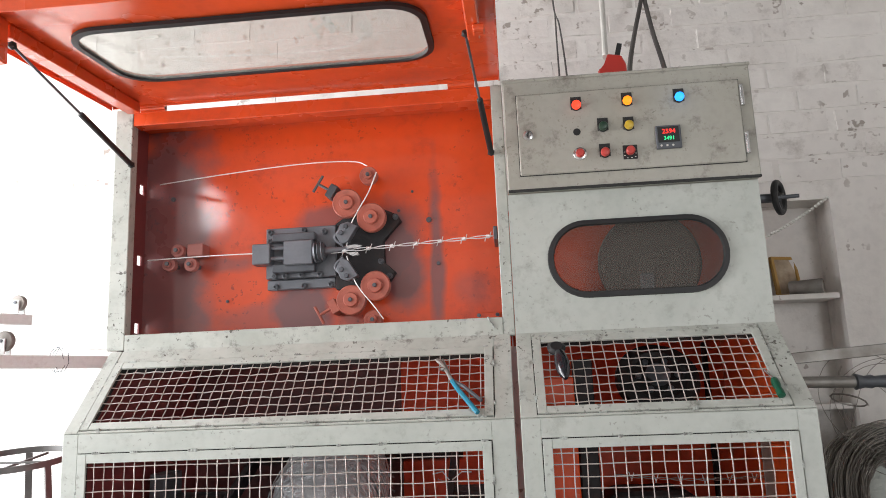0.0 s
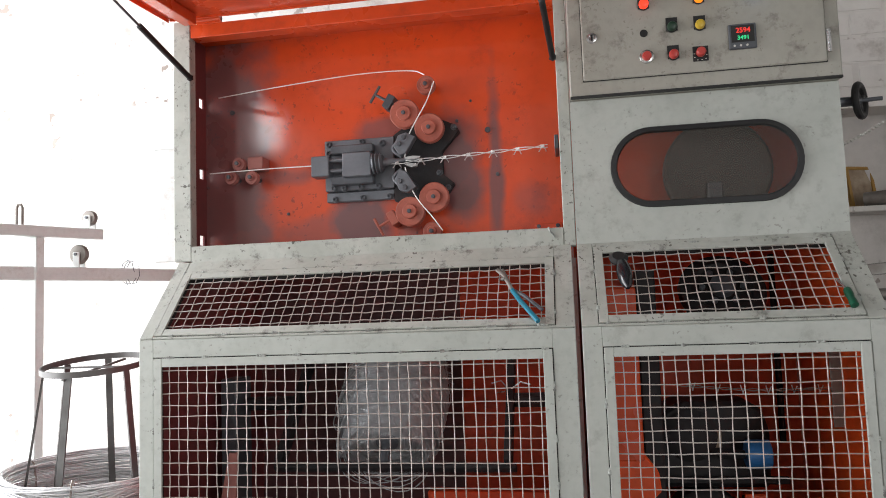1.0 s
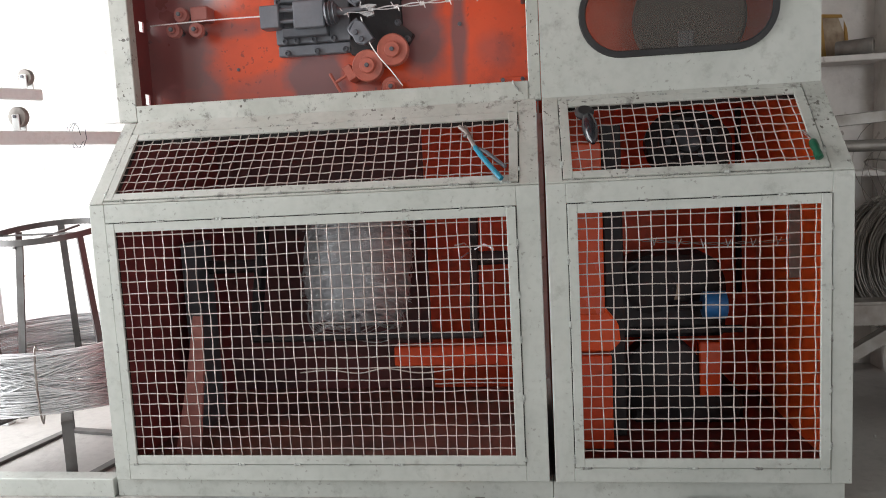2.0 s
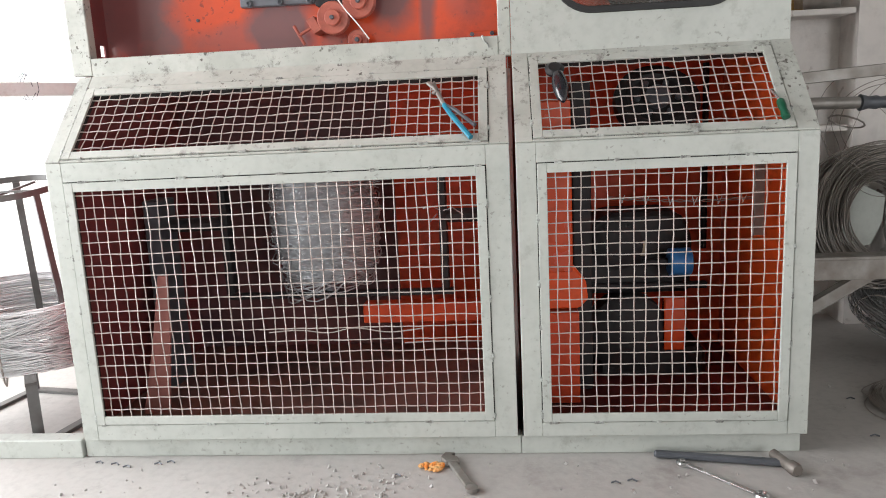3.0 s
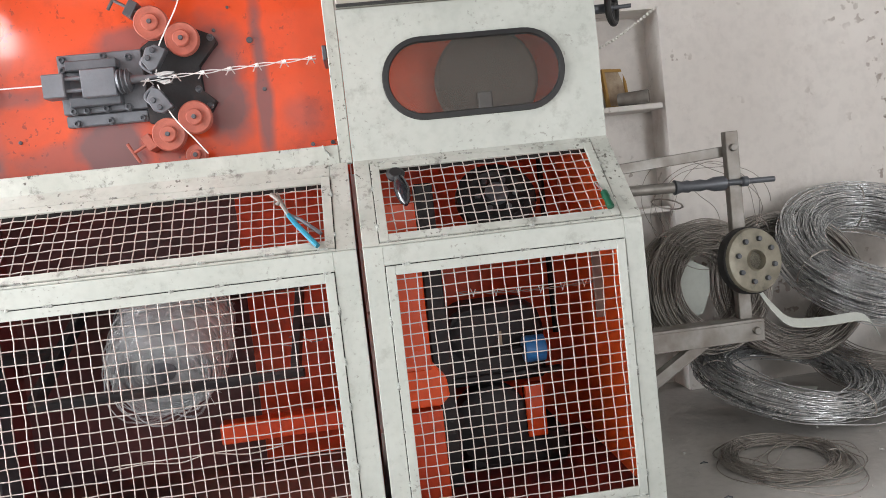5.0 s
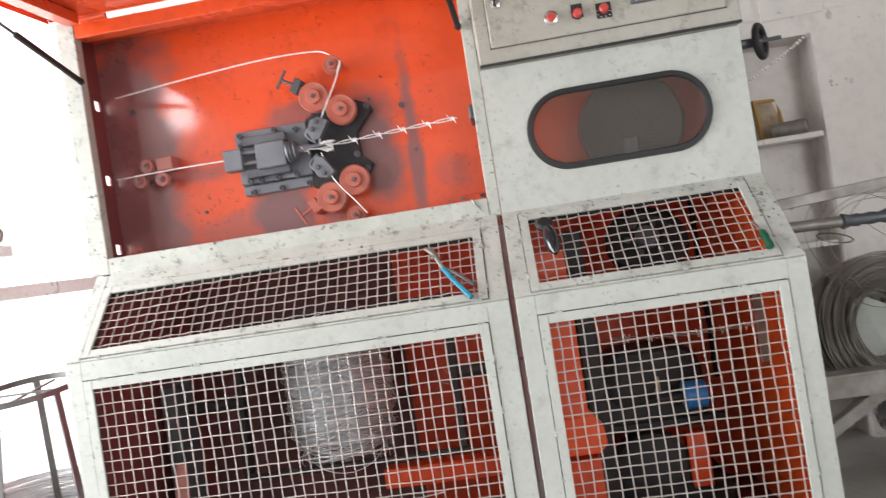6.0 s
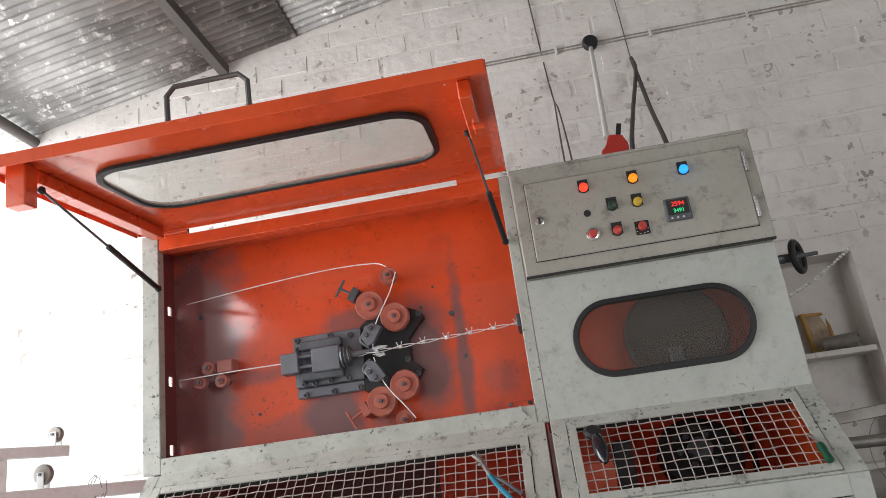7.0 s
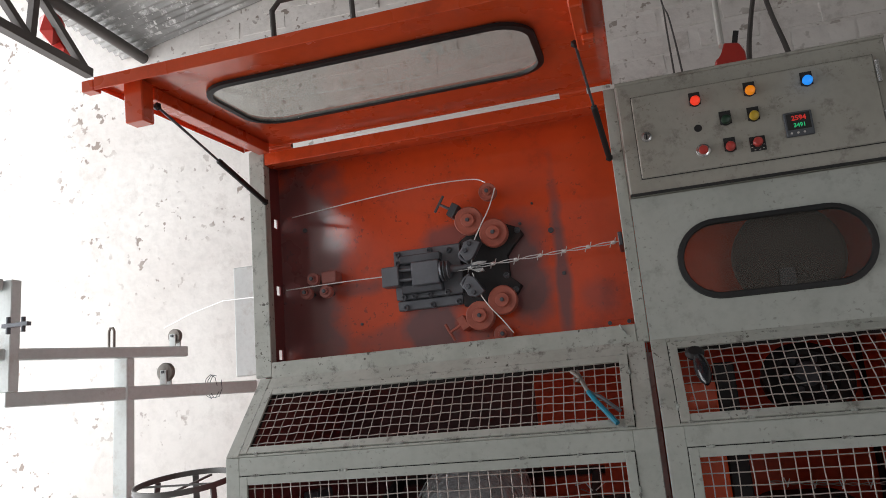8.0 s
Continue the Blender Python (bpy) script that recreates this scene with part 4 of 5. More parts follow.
def build_head():
    h = thing("barbing_head", "oily dark grey steel barb-forming head bolted to the panel", "machine head", at=(0, 0, 0.007))
    make("base_plate", STEELGREY, boxes((-0.764, -0.545, 0.358, PY, 1.198, 1.229), (-0.764, -0.540, 0.345, PY, 1.231, 1.392)), h, bevel=0.003)
    make("cutter_plate", GREASE, lambda bm: prism(bm, [(-0.545, 1.395), (-0.50, 1.425), (-0.40, 1.440), (-0.345, 1.415), (-0.335, 1.395), (-0.395, 1.335), (-0.393, 1.265), (-0.355, 1.235), (-0.375, 1.205), (-0.46, 1.165), (-0.545, 1.190)], 0.352, PY), h, bevel=0.003)
    make("entry_block", STEELGREY, boxes((-0.794, -0.737, 0.300, 0.35, 1.272, 1.336)), h, bevel=0.003)
    make("slide_block", STEELGREY, boxes((-0.693, -0.602, 0.296, 0.345, 1.265, 1.340)), h, bevel=0.003)
    for z in (1.245, 1.342):
        make("yoke", IRON, boxes((-0.735, -0.60, 0.315, 0.345, z, z + 0.027)), h, bevel=0.003)
    for z in (1.290, 1.322):
        make("guide_rod", STEELGREY, lambda bm: rod(bm, (-0.737, 0.315, z), (-0.693, 0.315, z), 0.006), h, smooth=True)
    make("collar", IRON, lambda bm: lathe(bm, [(0.030, 0), (0.033, 0.006), (0.028, 0.010), (0.033, 0.015), (0.027, 0.021), (0.031, 0.027), (0.022, 0.034)], (-0.596, 0.30, 1.299), (1, 0.02, 0.06), 28), h, smooth=True)
    make("spindle", STEELGREY, lambda bm: lathe(bm, [(0.012, 0), (0.011, 0.03), (0.007, 0.05), (0.005, 0.10)], (-0.575, 0.30, 1.302), (1, 0, 0.05), 16), h, smooth=True)
    for s, zc in ((1, 1.352), (-1, 1.243)):
        cut = make("cutter_arm", STEELGREY, lambda bm: prism(bm, [(-0.530, zc - 0.004 * s), (-0.515, zc + 0.030 * s), (-0.490, zc + 0.037 * s), (-0.462, zc + 0.022 * s), (-0.492, zc - 0.026 * s), (-0.512, zc - 0.034 * s)], 0.295, 0.325), h, bevel=0.002)
        make("cutter_bolts", IRON, lambda bm: [bolt(bm, (x, 0.295, zc + d * s), 0.0075, 0.008) for x, d in ((-0.512, 0.002), (-0.497, 0.022))], cut)
        make("curved_arm", STEELGREY, lambda bm: tube(bm, [(-0.508 - 0.026 * math.sin(a), 0.305, 1.298 + s * (0.018 + 0.045 * a / 2.6)) for a in [i * 0.26 for i in range(11)]], 0.0045, 8), h, smooth=True)
    make("blade", GALV, lambda bm: (prism(bm, [(-0.497, 1.310), (-0.470, 1.314), (-0.446, 1.311), (-0.455, 1.305), (-0.49, 1.303)], 0.285, 0.30), prism(bm, [(-0.497, 1.291), (-0.475, 1.279), (-0.456, 1.283), (-0.46, 1.291)], 0.285, 0.30)), h, "bright forming fingers")
    for x, y, z, r in ([(x, 0.345, z, 0.0085) for x, z in ((-0.748, 1.378), (-0.640, 1.380), (-0.748, 1.350), (-0.715, 1.356), (-0.575, 1.372), (-0.735, 1.238), (-0.70, 1.238), (-0.648, 1.238), (-0.590, 1.238))]
                       + [(x, 0.358, z, 0.0085) for x, z in ((-0.735, 1.206), (-0.645, 1.206), (-0.56, 1.206))] + [(x, 0.352, z, 0.008) for x, z in ((-0.352, 1.408), (-0.40, 1.27), (-0.375, 1.222))]):
        make("bolt", IRON, lambda bm: lathe(bm, [(r * 1.25, 0), (r * 1.25, 0.002), (r, 0.0025), (r, 0.010), (r * 0.8, 0.0112), (r * 0.55, 0.0112), (r * 0.5, 0.006)], (x, y, z), (0, -1, 0), 14), h, "socket-head bolt", smooth=True)
    return h


build_head()
for x, z, a in ((-0.562, 1.512, 32), (-0.560, 1.133, -28)):
    m = pose(x, 0.33, z, 0, a, 0)
    t = thing("tension_screw", "T-handled dark steel tension screw in a slotted block", "screw", "tension screws", at=(0, 0, 0))
    make("block", IRON if z > 1.3 else WHEEL, lambda bm: (box(bm, 0.005, 0.030, -0.012, 0.05, -0.022, 0.022, m)), t, bevel=0.002)
    make("screw", IRON if z > 1.3 else WHEEL, lambda bm: rod(bm, m @ Vector((-0.035, 0, 0)), m @ Vector((0.045, 0, 0)), 0.0045), t, smooth=True)
    make("cross_bar", IRON if z > 1.3 else WHEEL, lambda bm: rod(bm, m @ Vector((-0.035, 0, -0.030)), m @ Vector((-0.035, 0, 0.030)), 0.0045), t, smooth=True)
single("panel_bolts", IRON, lambda bm: [bolt(bm, (x, PY, z), r, 0.006) for x, z, r in ((-0.250, 1.405, 0.009), (-0.225, 1.265, 0.006), (-0.345, 1.44, 0.005), (-1.088, 1.525, 0.008), (-0.90, 1.18, 0.005), (-0.30, 1.50, 0.004))], "loose dark bolt heads on the orange panel", "bolts", kind="stuff")

for label, pts in (
        ("thin bright feed wire bowed across the orange panel", [(-1.119, 0.345, 1.568), (-0.92, 0.338, 1.584), (-0.72, 0.33, 1.596), (-0.58, 0.325, 1.599), (-0.47, 0.32, 1.592), (-0.43, 0.31, 1.573)]),
        ("bright barb wire running down between feed wheels", [(-0.400, 0.303, 1.548), (-0.425, 0.303, 1.488), (-0.458, 0.303, 1.433), (-0.485, 0.303, 1.382), (-0.497, 0.303, 1.322)]),
        ("bright barb wire running up between feed wheels", [(-0.388, 0.303, 1.093), (-0.420, 0.303, 1.138), (-0.452, 0.303, 1.178), (-0.478, 0.303, 1.222), (-0.497, 0.303, 1.290)]),
        ("taut main wire passing the straightening rollers", [(-1.13, 0.303, 1.312), (-1.015, 0.303, 1.314), (-0.90, 0.303, 1.315), (-0.78, 0.303, 1.314)])):
    single("wire", NEWWIRE, lambda bm: tube(bm, smooth(pts), 0.0019, 6), label, "wire", "feed wires", smooth=True)

# the finished barbed strand, which creeps out of the head and turns as it goes
PITCH = 0.073
STRAND_A, STRAND_B = Vector((-0.530, 0.300, 1.3050)), Vector((-0.038, 0.300, 1.3260))
STRAND = Matrix.Translation(STRAND_A) @ Vector((1, 0, 0)).rotation_difference(STRAND_B - STRAND_A).to_matrix().to_4x4()


def build_strand():
    s = thing("barbed_wire", "bright twisted two-strand barbed wire leaving the head", "barbed wire")
    n = 7
    for k in (0, 1):
        make("strand", NEWWIRE, lambda bm: tube(bm, [((i - 6) * PITCH / 12, 0.0038 * math.cos(math.pi * (k + i / 12)), 0.0038 * math.sin(math.pi * (k + i / 12))) for i in range(12 * (n + 1) - 10)], 0.0015, 5), s, smooth=True)
    for i in range(n):
        x = (i + 0.3) * PITCH

        def barb(bm):
            coil = [(x + 0.011 * t / 24, 0.0050 * math.cos(t * 0.8), 0.0050 * math.sin(t * 0.8)) for t in range(25)]
            c0, c1 = coil[0], coil[-1]
            tube(bm, [(c0[0] - 0.006, c0[1] * 3.4, c0[2] - 0.010)] + coil + [(c1[0] + 0.004, c1[1] * 2.6, c1[2] + 0.014)], 0.0015, 5)
        make("barb", NEWWIRE, barb, s, smooth=True)
    return s


strand = build_strand()

# ---- the turning flyer with its wire spool ----
FLY = Vector((-0.555, 0.44, 0.575))


def build_flyer():
    f = thing("spool_flyer", "turning steel flyer frame carrying a bobbin of silver wire", "flyer", at=FLY)
    R = 0.236
    for s in (-1, 1):
        make("rail", GREASE, boxes((-0.36, 0.36, -0.014, 0.014, s * R - 0.009, s * R + 0.009)), f, bevel=0.002)
    for x in (-0.348, 0.335):
        make("end_arm", GREASE, boxes((x - 0.012, x + 0.012, -0.022, 0.022, -R + 0.012, R - 0.012)), f, bevel=0.002)
    for a, b in ((-0.52, -0.36), (0.347, 0.50)):
        make("trunnion", GREASE, lambda bm: rod(bm, (a, 0, 0), (b, 0, 0), 0.022), f, smooth=True)
    make("axle", STEELGREY, lambda bm: rod(bm, (-0.03, 0, -R + 0.013), (-0.03, 0, R - 0.013), 0.016), f, smooth=True)
    make("bobbin", STEELGREY, lambda bm: lathe(bm, [(0.02, -0.158), (0.034, -0.155), (0.034, 0.155), (0.02, 0.158)], (-0.03, 0, 0), (0, 0, 1), 24), f, smooth=True)
    rng = np.random.default_rng(5)
    t = np.linspace(0, 2 * np.pi, 26, endpoint=False)
    loops = []
    for i in range(380):
        z = 0.150 * math.sin(i * 0.071) + rng.uniform(-0.012, 0.012)
        full = math.sqrt(max(0.0, 1 - (z / 0.24) ** 2))
        r = (0.160 + rng.normal(0, 0.006)) * full
        tilt_by, ph = rng.normal(0, 0.045), rng.uniform(0, 6.28)
        if i >= 330:
            # slack turns over the two ends
            z, r, tilt_by = (0.150 if i % 2 else -0.150), rng.uniform(0.04, 0.12), 0.008
        loops.append(np.stack([-0.03 + r * np.cos(t), r * np.sin(t), z + tilt_by * np.sin(t + ph)], 1))
    winding("wire_winding", BOBBINWIRE, loops, 0.0017, f, "loosely wound silver wire")

    def bristles(bm):
        for i in range(150):
            a, z = rng.uniform(0, 6.28), rng.choice((-1, 1)) * rng.uniform(0.09, 0.16)
            r = 0.160 * math.sqrt(1 - (z / 0.24) ** 2)
            p = Vector((-0.03 + r * math.cos(a), r * math.sin(a), z))
            q = p + Vector((0.025 * math.cos(a) + rng.normal(0, 0.012), 0.025 * math.sin(a) + rng.normal(0, 0.012), rng.normal(0, 0.02)))
            rod(bm, p, q, 0.0009, 4)
    tagged(make("wire_end", BOBBINWIRE, bristles, f, "short frayed wire ends sticking out"), kind="stuff")

    make("winding_core", BOBBINWIRE, lambda bm: lathe(bm, [(0.03, -0.145), (0.118, -0.140), (0.140, -0.09), (0.150, 0.0), (0.140, 0.09), (0.118, 0.140), (0.03, 0.145)], (-0.03, 0, 0), (0, 0, 1), 28), f, smooth=True)
    make("wire_tail", GALV, lambda bm: (tube(bm, [(0.33, -0.03, 0.02), (0.31, -0.05, 0.035), (0.28, -0.045, 0.03)], 0.002, 5), tube(bm, [(0.34, -0.03, 0.02), (0.37, -0.05, 0.03), (0.40, -0.06, 0.01)], 0.002, 5), tube(bm, [(0.32, -0.03, 0.01), (0.30, -0.05, -0.01)], 0.002, 5)), f, "frayed wire ends")
    return f


flyer = build_flyer()
single("bearing_beam", REDBACK, boxes((-0.50, XL1 - 0.014, 0.50, 0.56, 0.222, 0.285)), "orange steel cross beam inside the cabinet", "beam", bevel=0.003)
single("bearing_stand", IRON, boxes((-1.14, -1.09, 0.38, 0.50, ZB + 0.006, 0.66)), "dark bearing stand inside the cabinet", "stand", bevel=0.004)
single("bearing_stand", IRON, boxes((-0.075, -0.030, 0.38, 0.48, ZB + 0.006, 0.66)), "dark bearing stand inside the cabinet", "stand", bevel=0.004)
single("guard_sheet", PINK, lambda bm: prism(bm, [(-1.097, ZB + 0.006), (-1.022, ZB + 0.006), (-0.992, 0.30), (-0.982, 0.47), (-1.008, 0.47), (-1.045, 0.28)], 0.165, 0.175), "dusty pinkish guard strip standing in the cabinet", "guard")

for pts in ([(-0.66, 0.045, 0.335), (-0.58, 0.045, 0.340), (-0.50, 0.046, 0.331), (-0.43, 0.045, 0.343), (-0.34, 0.045, 0.330), (-0.25, 0.045, 0.338)], [(-0.30, 0.044, 0.300), (-0.22, 0.044, 0.303), (-0.10, 0.044, 0.301)]):
    single("loose_wire", MESHWIRE, lambda bm: tube(bm, smooth(pts), 0.0016, 5), "bent loose wire caught behind the mesh guard", "wire", "loose wires", smooth=True)

# ---- inside the right cabinet ----


def build_gearbox():
    g = thing("gearbox", "black greasy gearbox with a belt pulley inside the cabinet", "gearbox")
    make("housing", GREASE, lambda bm: prism(bm, [(0.205, 0.32), (0.515, 0.32), (0.52, 0.48), (0.50, 0.545), (0.46, 0.565), (0.275, 0.565), (0.23, 0.54), (0.205, 0.48)], 0.42, 0.60), g, bevel=0.012)
    make("flange", GREASE, lambda bm: prism(bm, [(0.17, 0.335), (0.56, 0.335), (0.56, 0.355), (0.17, 0.355)], 0.40, 0.42), g, bevel=0.003)
    make("bearing_cover", GREASE, lambda bm: lathe(bm, [(0.07, 0), (0.075, 0.008), (0.055, 0.018), (0.03, 0.022)], (0.30, 0.42, 0.47), (0, -1, 0), 24), g, smooth=True)
    for k in range(6):
        make("bolt", GREASE, lambda bm: bolt(bm, (0.30 + 0.064 * math.cos(k * 1.047), 0.412, 0.47 + 0.064 * math.sin(k * 1.047)), 0.007, 0.008), g)
    make("motor", GREASE, lambda bm: lathe(bm, [(0.06, 0), (0.11, 0.02), (0.12, 0.05), (0.12, 0.13), (0.09, 0.15)], (0.33, 0.525, 0.20), (0, -1, 0), 28), g, smooth=True)
    make("belt_post", GREASE, boxes((0.158, 0.212, 0.30, 0.36, ZB + 0.006, 0.95)), g, bevel=0.004)
    make("foot_casting", GREASE, boxes((0.24, 0.56, 0.40, 0.66, ZB + 0.006, 0.153)), g, bevel=0.012)
    make("name_plate", CARD, boxes((0.345, 0.385, 0.415, 0.4205, 0.435, 0.480)), g)
    make("cheek", INSIDE, lambda bm: prism(bm, [(0.02, 0.335), (0.165, 0.335), (0.190, 0.36), (0.185, 0.41), (0.150, 0.455), (0.02, 0.455)], 0.21, 0.26), g, "orange cheek plate", bevel=0.004)
    make("corner_post", ORANGE, boxes((0.066, 0.149, 0.20, 0.24, 0.44, 0.90)), g, "bright orange corner post", bevel=0.003)
    make("slide", REDBACK, boxes((0.015, 0.164, 0.20, 0.27, ZB + 0.006, 0.325)), g, bevel=0.003)
    make("pillar", ORANGE, boxes((0.429, 0.489, 0.37, 0.41, 0.155, 0.315)), g, "orange upright bar", bevel=0.003)
    return g


build_gearbox()
coupling = thing("blue_coupling", "blue painted round shaft coupling on the gearbox", "coupling", at=(0.465, 0.37, 0.425))
make("body", BLUEPART, lambda bm: lathe(bm, [(0.03, -0.028), (0.040, -0.024), (0.040, 0.036), (0.03, 0.040)], (0, 0, 0), (1, 0, 0), 20), coupling, smooth=True)
make("shaft", GREASE, lambda bm: rod(bm, (-0.10, 0, 0), (-0.029, 0, 0), 0.012), coupling, smooth=True)


def build_stray_strand():
    # a length of finished strand strung across the inside of the cabinet
    w = thing("stray_barbed_wire", "dull barbed wire strand strung across the gearbox cabinet", "barbed wire")
    a, b = Vector((0.255, 0.30, 0.628)), Vector((0.675, 0.30, 0.614))
    for k in (0, 1):
        make("strand", DULLWIRE, lambda bm: tube(bm, [a.lerp(b, i / 60) + Vector((0, 0.003 * math.cos(i * 0.6 + math.pi * k), 0.003 * math.sin(i * 0.6 + math.pi * k) - 0.010 * math.sin(math.pi * i / 60))) for i in range(61)], 0.0013, 5), w, smooth=True)
    for i in range(6):
        p = a.lerp(b, (i + 0.6) / 6.4) - Vector((0, 0, 0.010 * math.sin(math.pi * (i + 0.6) / 6.4)))
        make("barb", NEWWIRE, lambda bm: (rod(bm, p + Vector((-0.006, -0.010, 0.013)), p + Vector((0.004, 0.008, -0.012)), 0.0014, 5), rod(bm, p + Vector((0.008, -0.008, 0.010)), p + Vector((0.002, 0.008, -0.013)), 0.0014, 5)), w)


build_stray_strand()
single("oil_pipe", GREASE, lambda bm: rod(bm, (0.622, 0.69, 0.40), (0.622, 0.69, 1.0), 0.010), "thin black pipe standing against the cabinet wall", "pipe", smooth=True)
single("hanging_strap", RUSTY, boxes((0.622, 0.648, 0.20, 0.206, 0.525, 0.79)), "grey steel strap hanging inside the mesh", "strap", bevel=0.001)
dd = thing("drive_disc", "large black drive disc below the sloping guard", "disc")
AX = Vector((0, -0.8, 0.6))
make("disc", BLACK, lambda bm: lathe(bm, [(0.05, 0), (0.118, 0.005), (0.122, 0.02), (0.118, 0.04), (0.085, 0.045), (0.075, 0.038), (0.04, 0.038)], (0.405, 0.40, 0.87), AX, 36), dd, smooth=True)
make("hub", IRON, lambda bm: lathe(bm, [(0.035, 0), (0.035, 0.02), (0.02, 0.026)], Vector((0.405, 0.40, 0.87)) + AX * 0.038, AX, 20), dd, smooth=True)
for k in range(6):
    q = Vector((0.405, 0.40, 0.87)) + AX * 0.040 + Vector((math.cos(k * 1.047), 0, 0)) * 0.056 + Vector((0, 0.6, 0.8)) * (0.056 * math.sin(k * 1.047))
    make("bolt", IRON, lambda bm: bolt(bm, q, 0.009, 0.01, AX), dd)

# ---- tools on the sloping guards ----


def on_slope(x, s, lift=0.0):
    return SLOPE @ Vector((x, s, lift))


def build_pliers():
    p = thing("pliers", "worn steel pliers with bright blue grips lying on the sloping mesh", "pliers")
    a, b, c = on_slope(-0.215, 0.205, 0.008), on_slope(-0.172, 0.125, 0.010), on_slope(-0.105, 0.012, 0.012)
    make("jaws", RUSTY, lambda bm: (tube(bm, [a, a.lerp(b, 0.35) + Vector((0.004, 0, 0.004)), b], 0.0055, 8), tube(bm, [a + Vector((0.014, 0.004, 0)), a.lerp(b, 0.4) + Vector((0.009, 0, 0)), b], 0.0045, 8), blob(bm, a.lerp(b, 0.45), 0.011, (1, 1, 0.6))), p, smooth=True)
    d = (c - b)
    make("grip", BLUEGRIP, lambda bm: tube(bm, [b, b + d * 0.3 + Vector((-0.004, 0, 0.002)), b + d * 0.7 + Vector((-0.003, 0, 0.002)), c], 0.0068, 8), p, "bright blue plastic grip", smooth=True)
    make("shank", IRON, lambda bm: tube(bm, [b, b + Vector((0.03, -0.02, -0.015)), on_slope(-0.095, 0.055, 0.006)], 0.005, 8), p, "dark bare handle", smooth=True)


build_pliers()
grip_a, grip_b = on_slope(0.625, 0.088, 0.010), on_slope(0.627, 0.028, 0.011)
sd = thing("screwdriver", "screwdriver with a dark green handle on the sloping mesh", "screwdriver")
make("handle", GREENGRIP, lambda bm: lathe(bm, [(0.006, 0), (0.0095, 0.005), (0.010, 0.022), (0.0082, 0.034), (0.010, 0.045), (0.0095, 0.057), (0.005, 0.060)], grip_a, (grip_b - grip_a).normalized(), 12), sd, smooth=True)
make("blade", CHROME, lambda bm: rod(bm, grip_a, on_slope(0.614, 0.125, 0.004), 0.0028), sd, smooth=True)
knob_thing = thing("cutter_handle", "black rubber lever handle resting on the sloping mesh", "handle")
lever_a, lever_b = on_slope(0.112, 0.205, 0.020), on_slope(0.120, 0.108, 0.018)
make("grip", GLOSSBLACK, lambda bm: lathe(bm, [(0.006, 0), (0.014, 0.006), (0.0185, 0.025), (0.020, 0.045), (0.0185, 0.065), (0.013, 0.085), (0.005, 0.097)], lever_a, (lever_b - lever_a).normalized(), 18), knob_thing, smooth=True)
make("head", BLACK, lambda bm: lathe(bm, [(0.010, 0), (0.023, 0.004), (0.025, 0.012), (0.016, 0.019)], on_slope(0.106, 0.226, 0.002), (0, -0.7, 0.7), 18), knob_thing, smooth=True)

# ---- tools and rubbish on the floor ----


def build_floor_tools():
    w = thing("adjustable_wrench", "dark adjustable wrench lying on the concrete floor", "wrench")
    make("handle", RUSTY, lambda bm: bar(bm, (-0.185, -0.045, 0.010), (-0.135, -0.165, 0.010), 0.022, 0.010), w, bevel=0.002)
    make("jaw", RUSTY, lambda bm: prism(bm, [(-0.215, -0.030), (-0.205, -0.003), (-0.178, -0.005), (-0.190, -0.022), (-0.170, -0.028), (-0.165, -0.050), (-0.200, -0.055)], 0.003, 0.018, "z"), w, bevel=0.002)
    make("eye", RUSTY, lambda bm: lathe(bm, [(0.014, 0.003), (0.016, 0.006), (0.016, 0.014), (0.007, 0.016)], (-0.129, -0.178, 0), (0, 0, 1), 16), w, smooth=True)
    s = thing("spanner", "bright open-ended ring spanner lying on the floor", "spanner")
    make("shank", CHROME, lambda bm: bar(bm, (0.395, -0.062, 0.007), (0.512, -0.198, 0.007), 0.012, 0.006), s, bevel=0.001)
    make("ring_end", CHROME, lambda bm: tube(bm, [(0.523 + 0.012 * math.cos(a * 0.524), -0.209 + 0.012 * math.sin(a * 0.524), 0.008) for a in range(12)], 0.006, 8, True), s, smooth=True)
    make("open_end", CHROME, lambda bm: tube(bm, [(0.388 + 0.012 * math.cos(a * 0.5 + 3.0), -0.052 + 0.012 * math.sin(a * 0.5 + 3.0), 0.007) for a in range(-4, 6)], 0.006, 8), s, smooth=True)
    h = thing("hammer", "old hammer with a blackened handle beside the machine base", "hammer")
    make("handle", IRON, lambda bm: bar(bm, (0.325, -0.008, 0.011), (0.62, -0.062, 0.011), 0.022, 0.016), h, bevel=0.005)
    make("head", RUSTY, lambda bm: (rod(bm, (0.612, -0.022, 0.015), (0.632, -0.105, 0.015), 0.0125, 12), lathe(bm, [(0.016, 0), (0.0165, 0.02), (0.013, 0.026)], (0.628, -0.09, 0.0165), (0.29, -0.95, 0), 16)), h, smooth=True)
    single("marigold_scrap", LAMPMARIGOLD, lambda bm: [blob(bm, (-0.235 + random.uniform(-0.03, 0.03), -0.062 + random.uniform(-0.018, 0.018), 0.006), random.uniform(0.005, 0.010), (1, 1, 0.6)) for _ in range(40)], "heap of orange marigold petals on the floor", "petals", kind="stuff")


LAMPMARIGOLD = material("orange_petals", (0.72, 0.22, 0.03), 0.7, second=(0.75, 0.55, 0.25), scale=60, amount=0.9)
build_floor_tools()


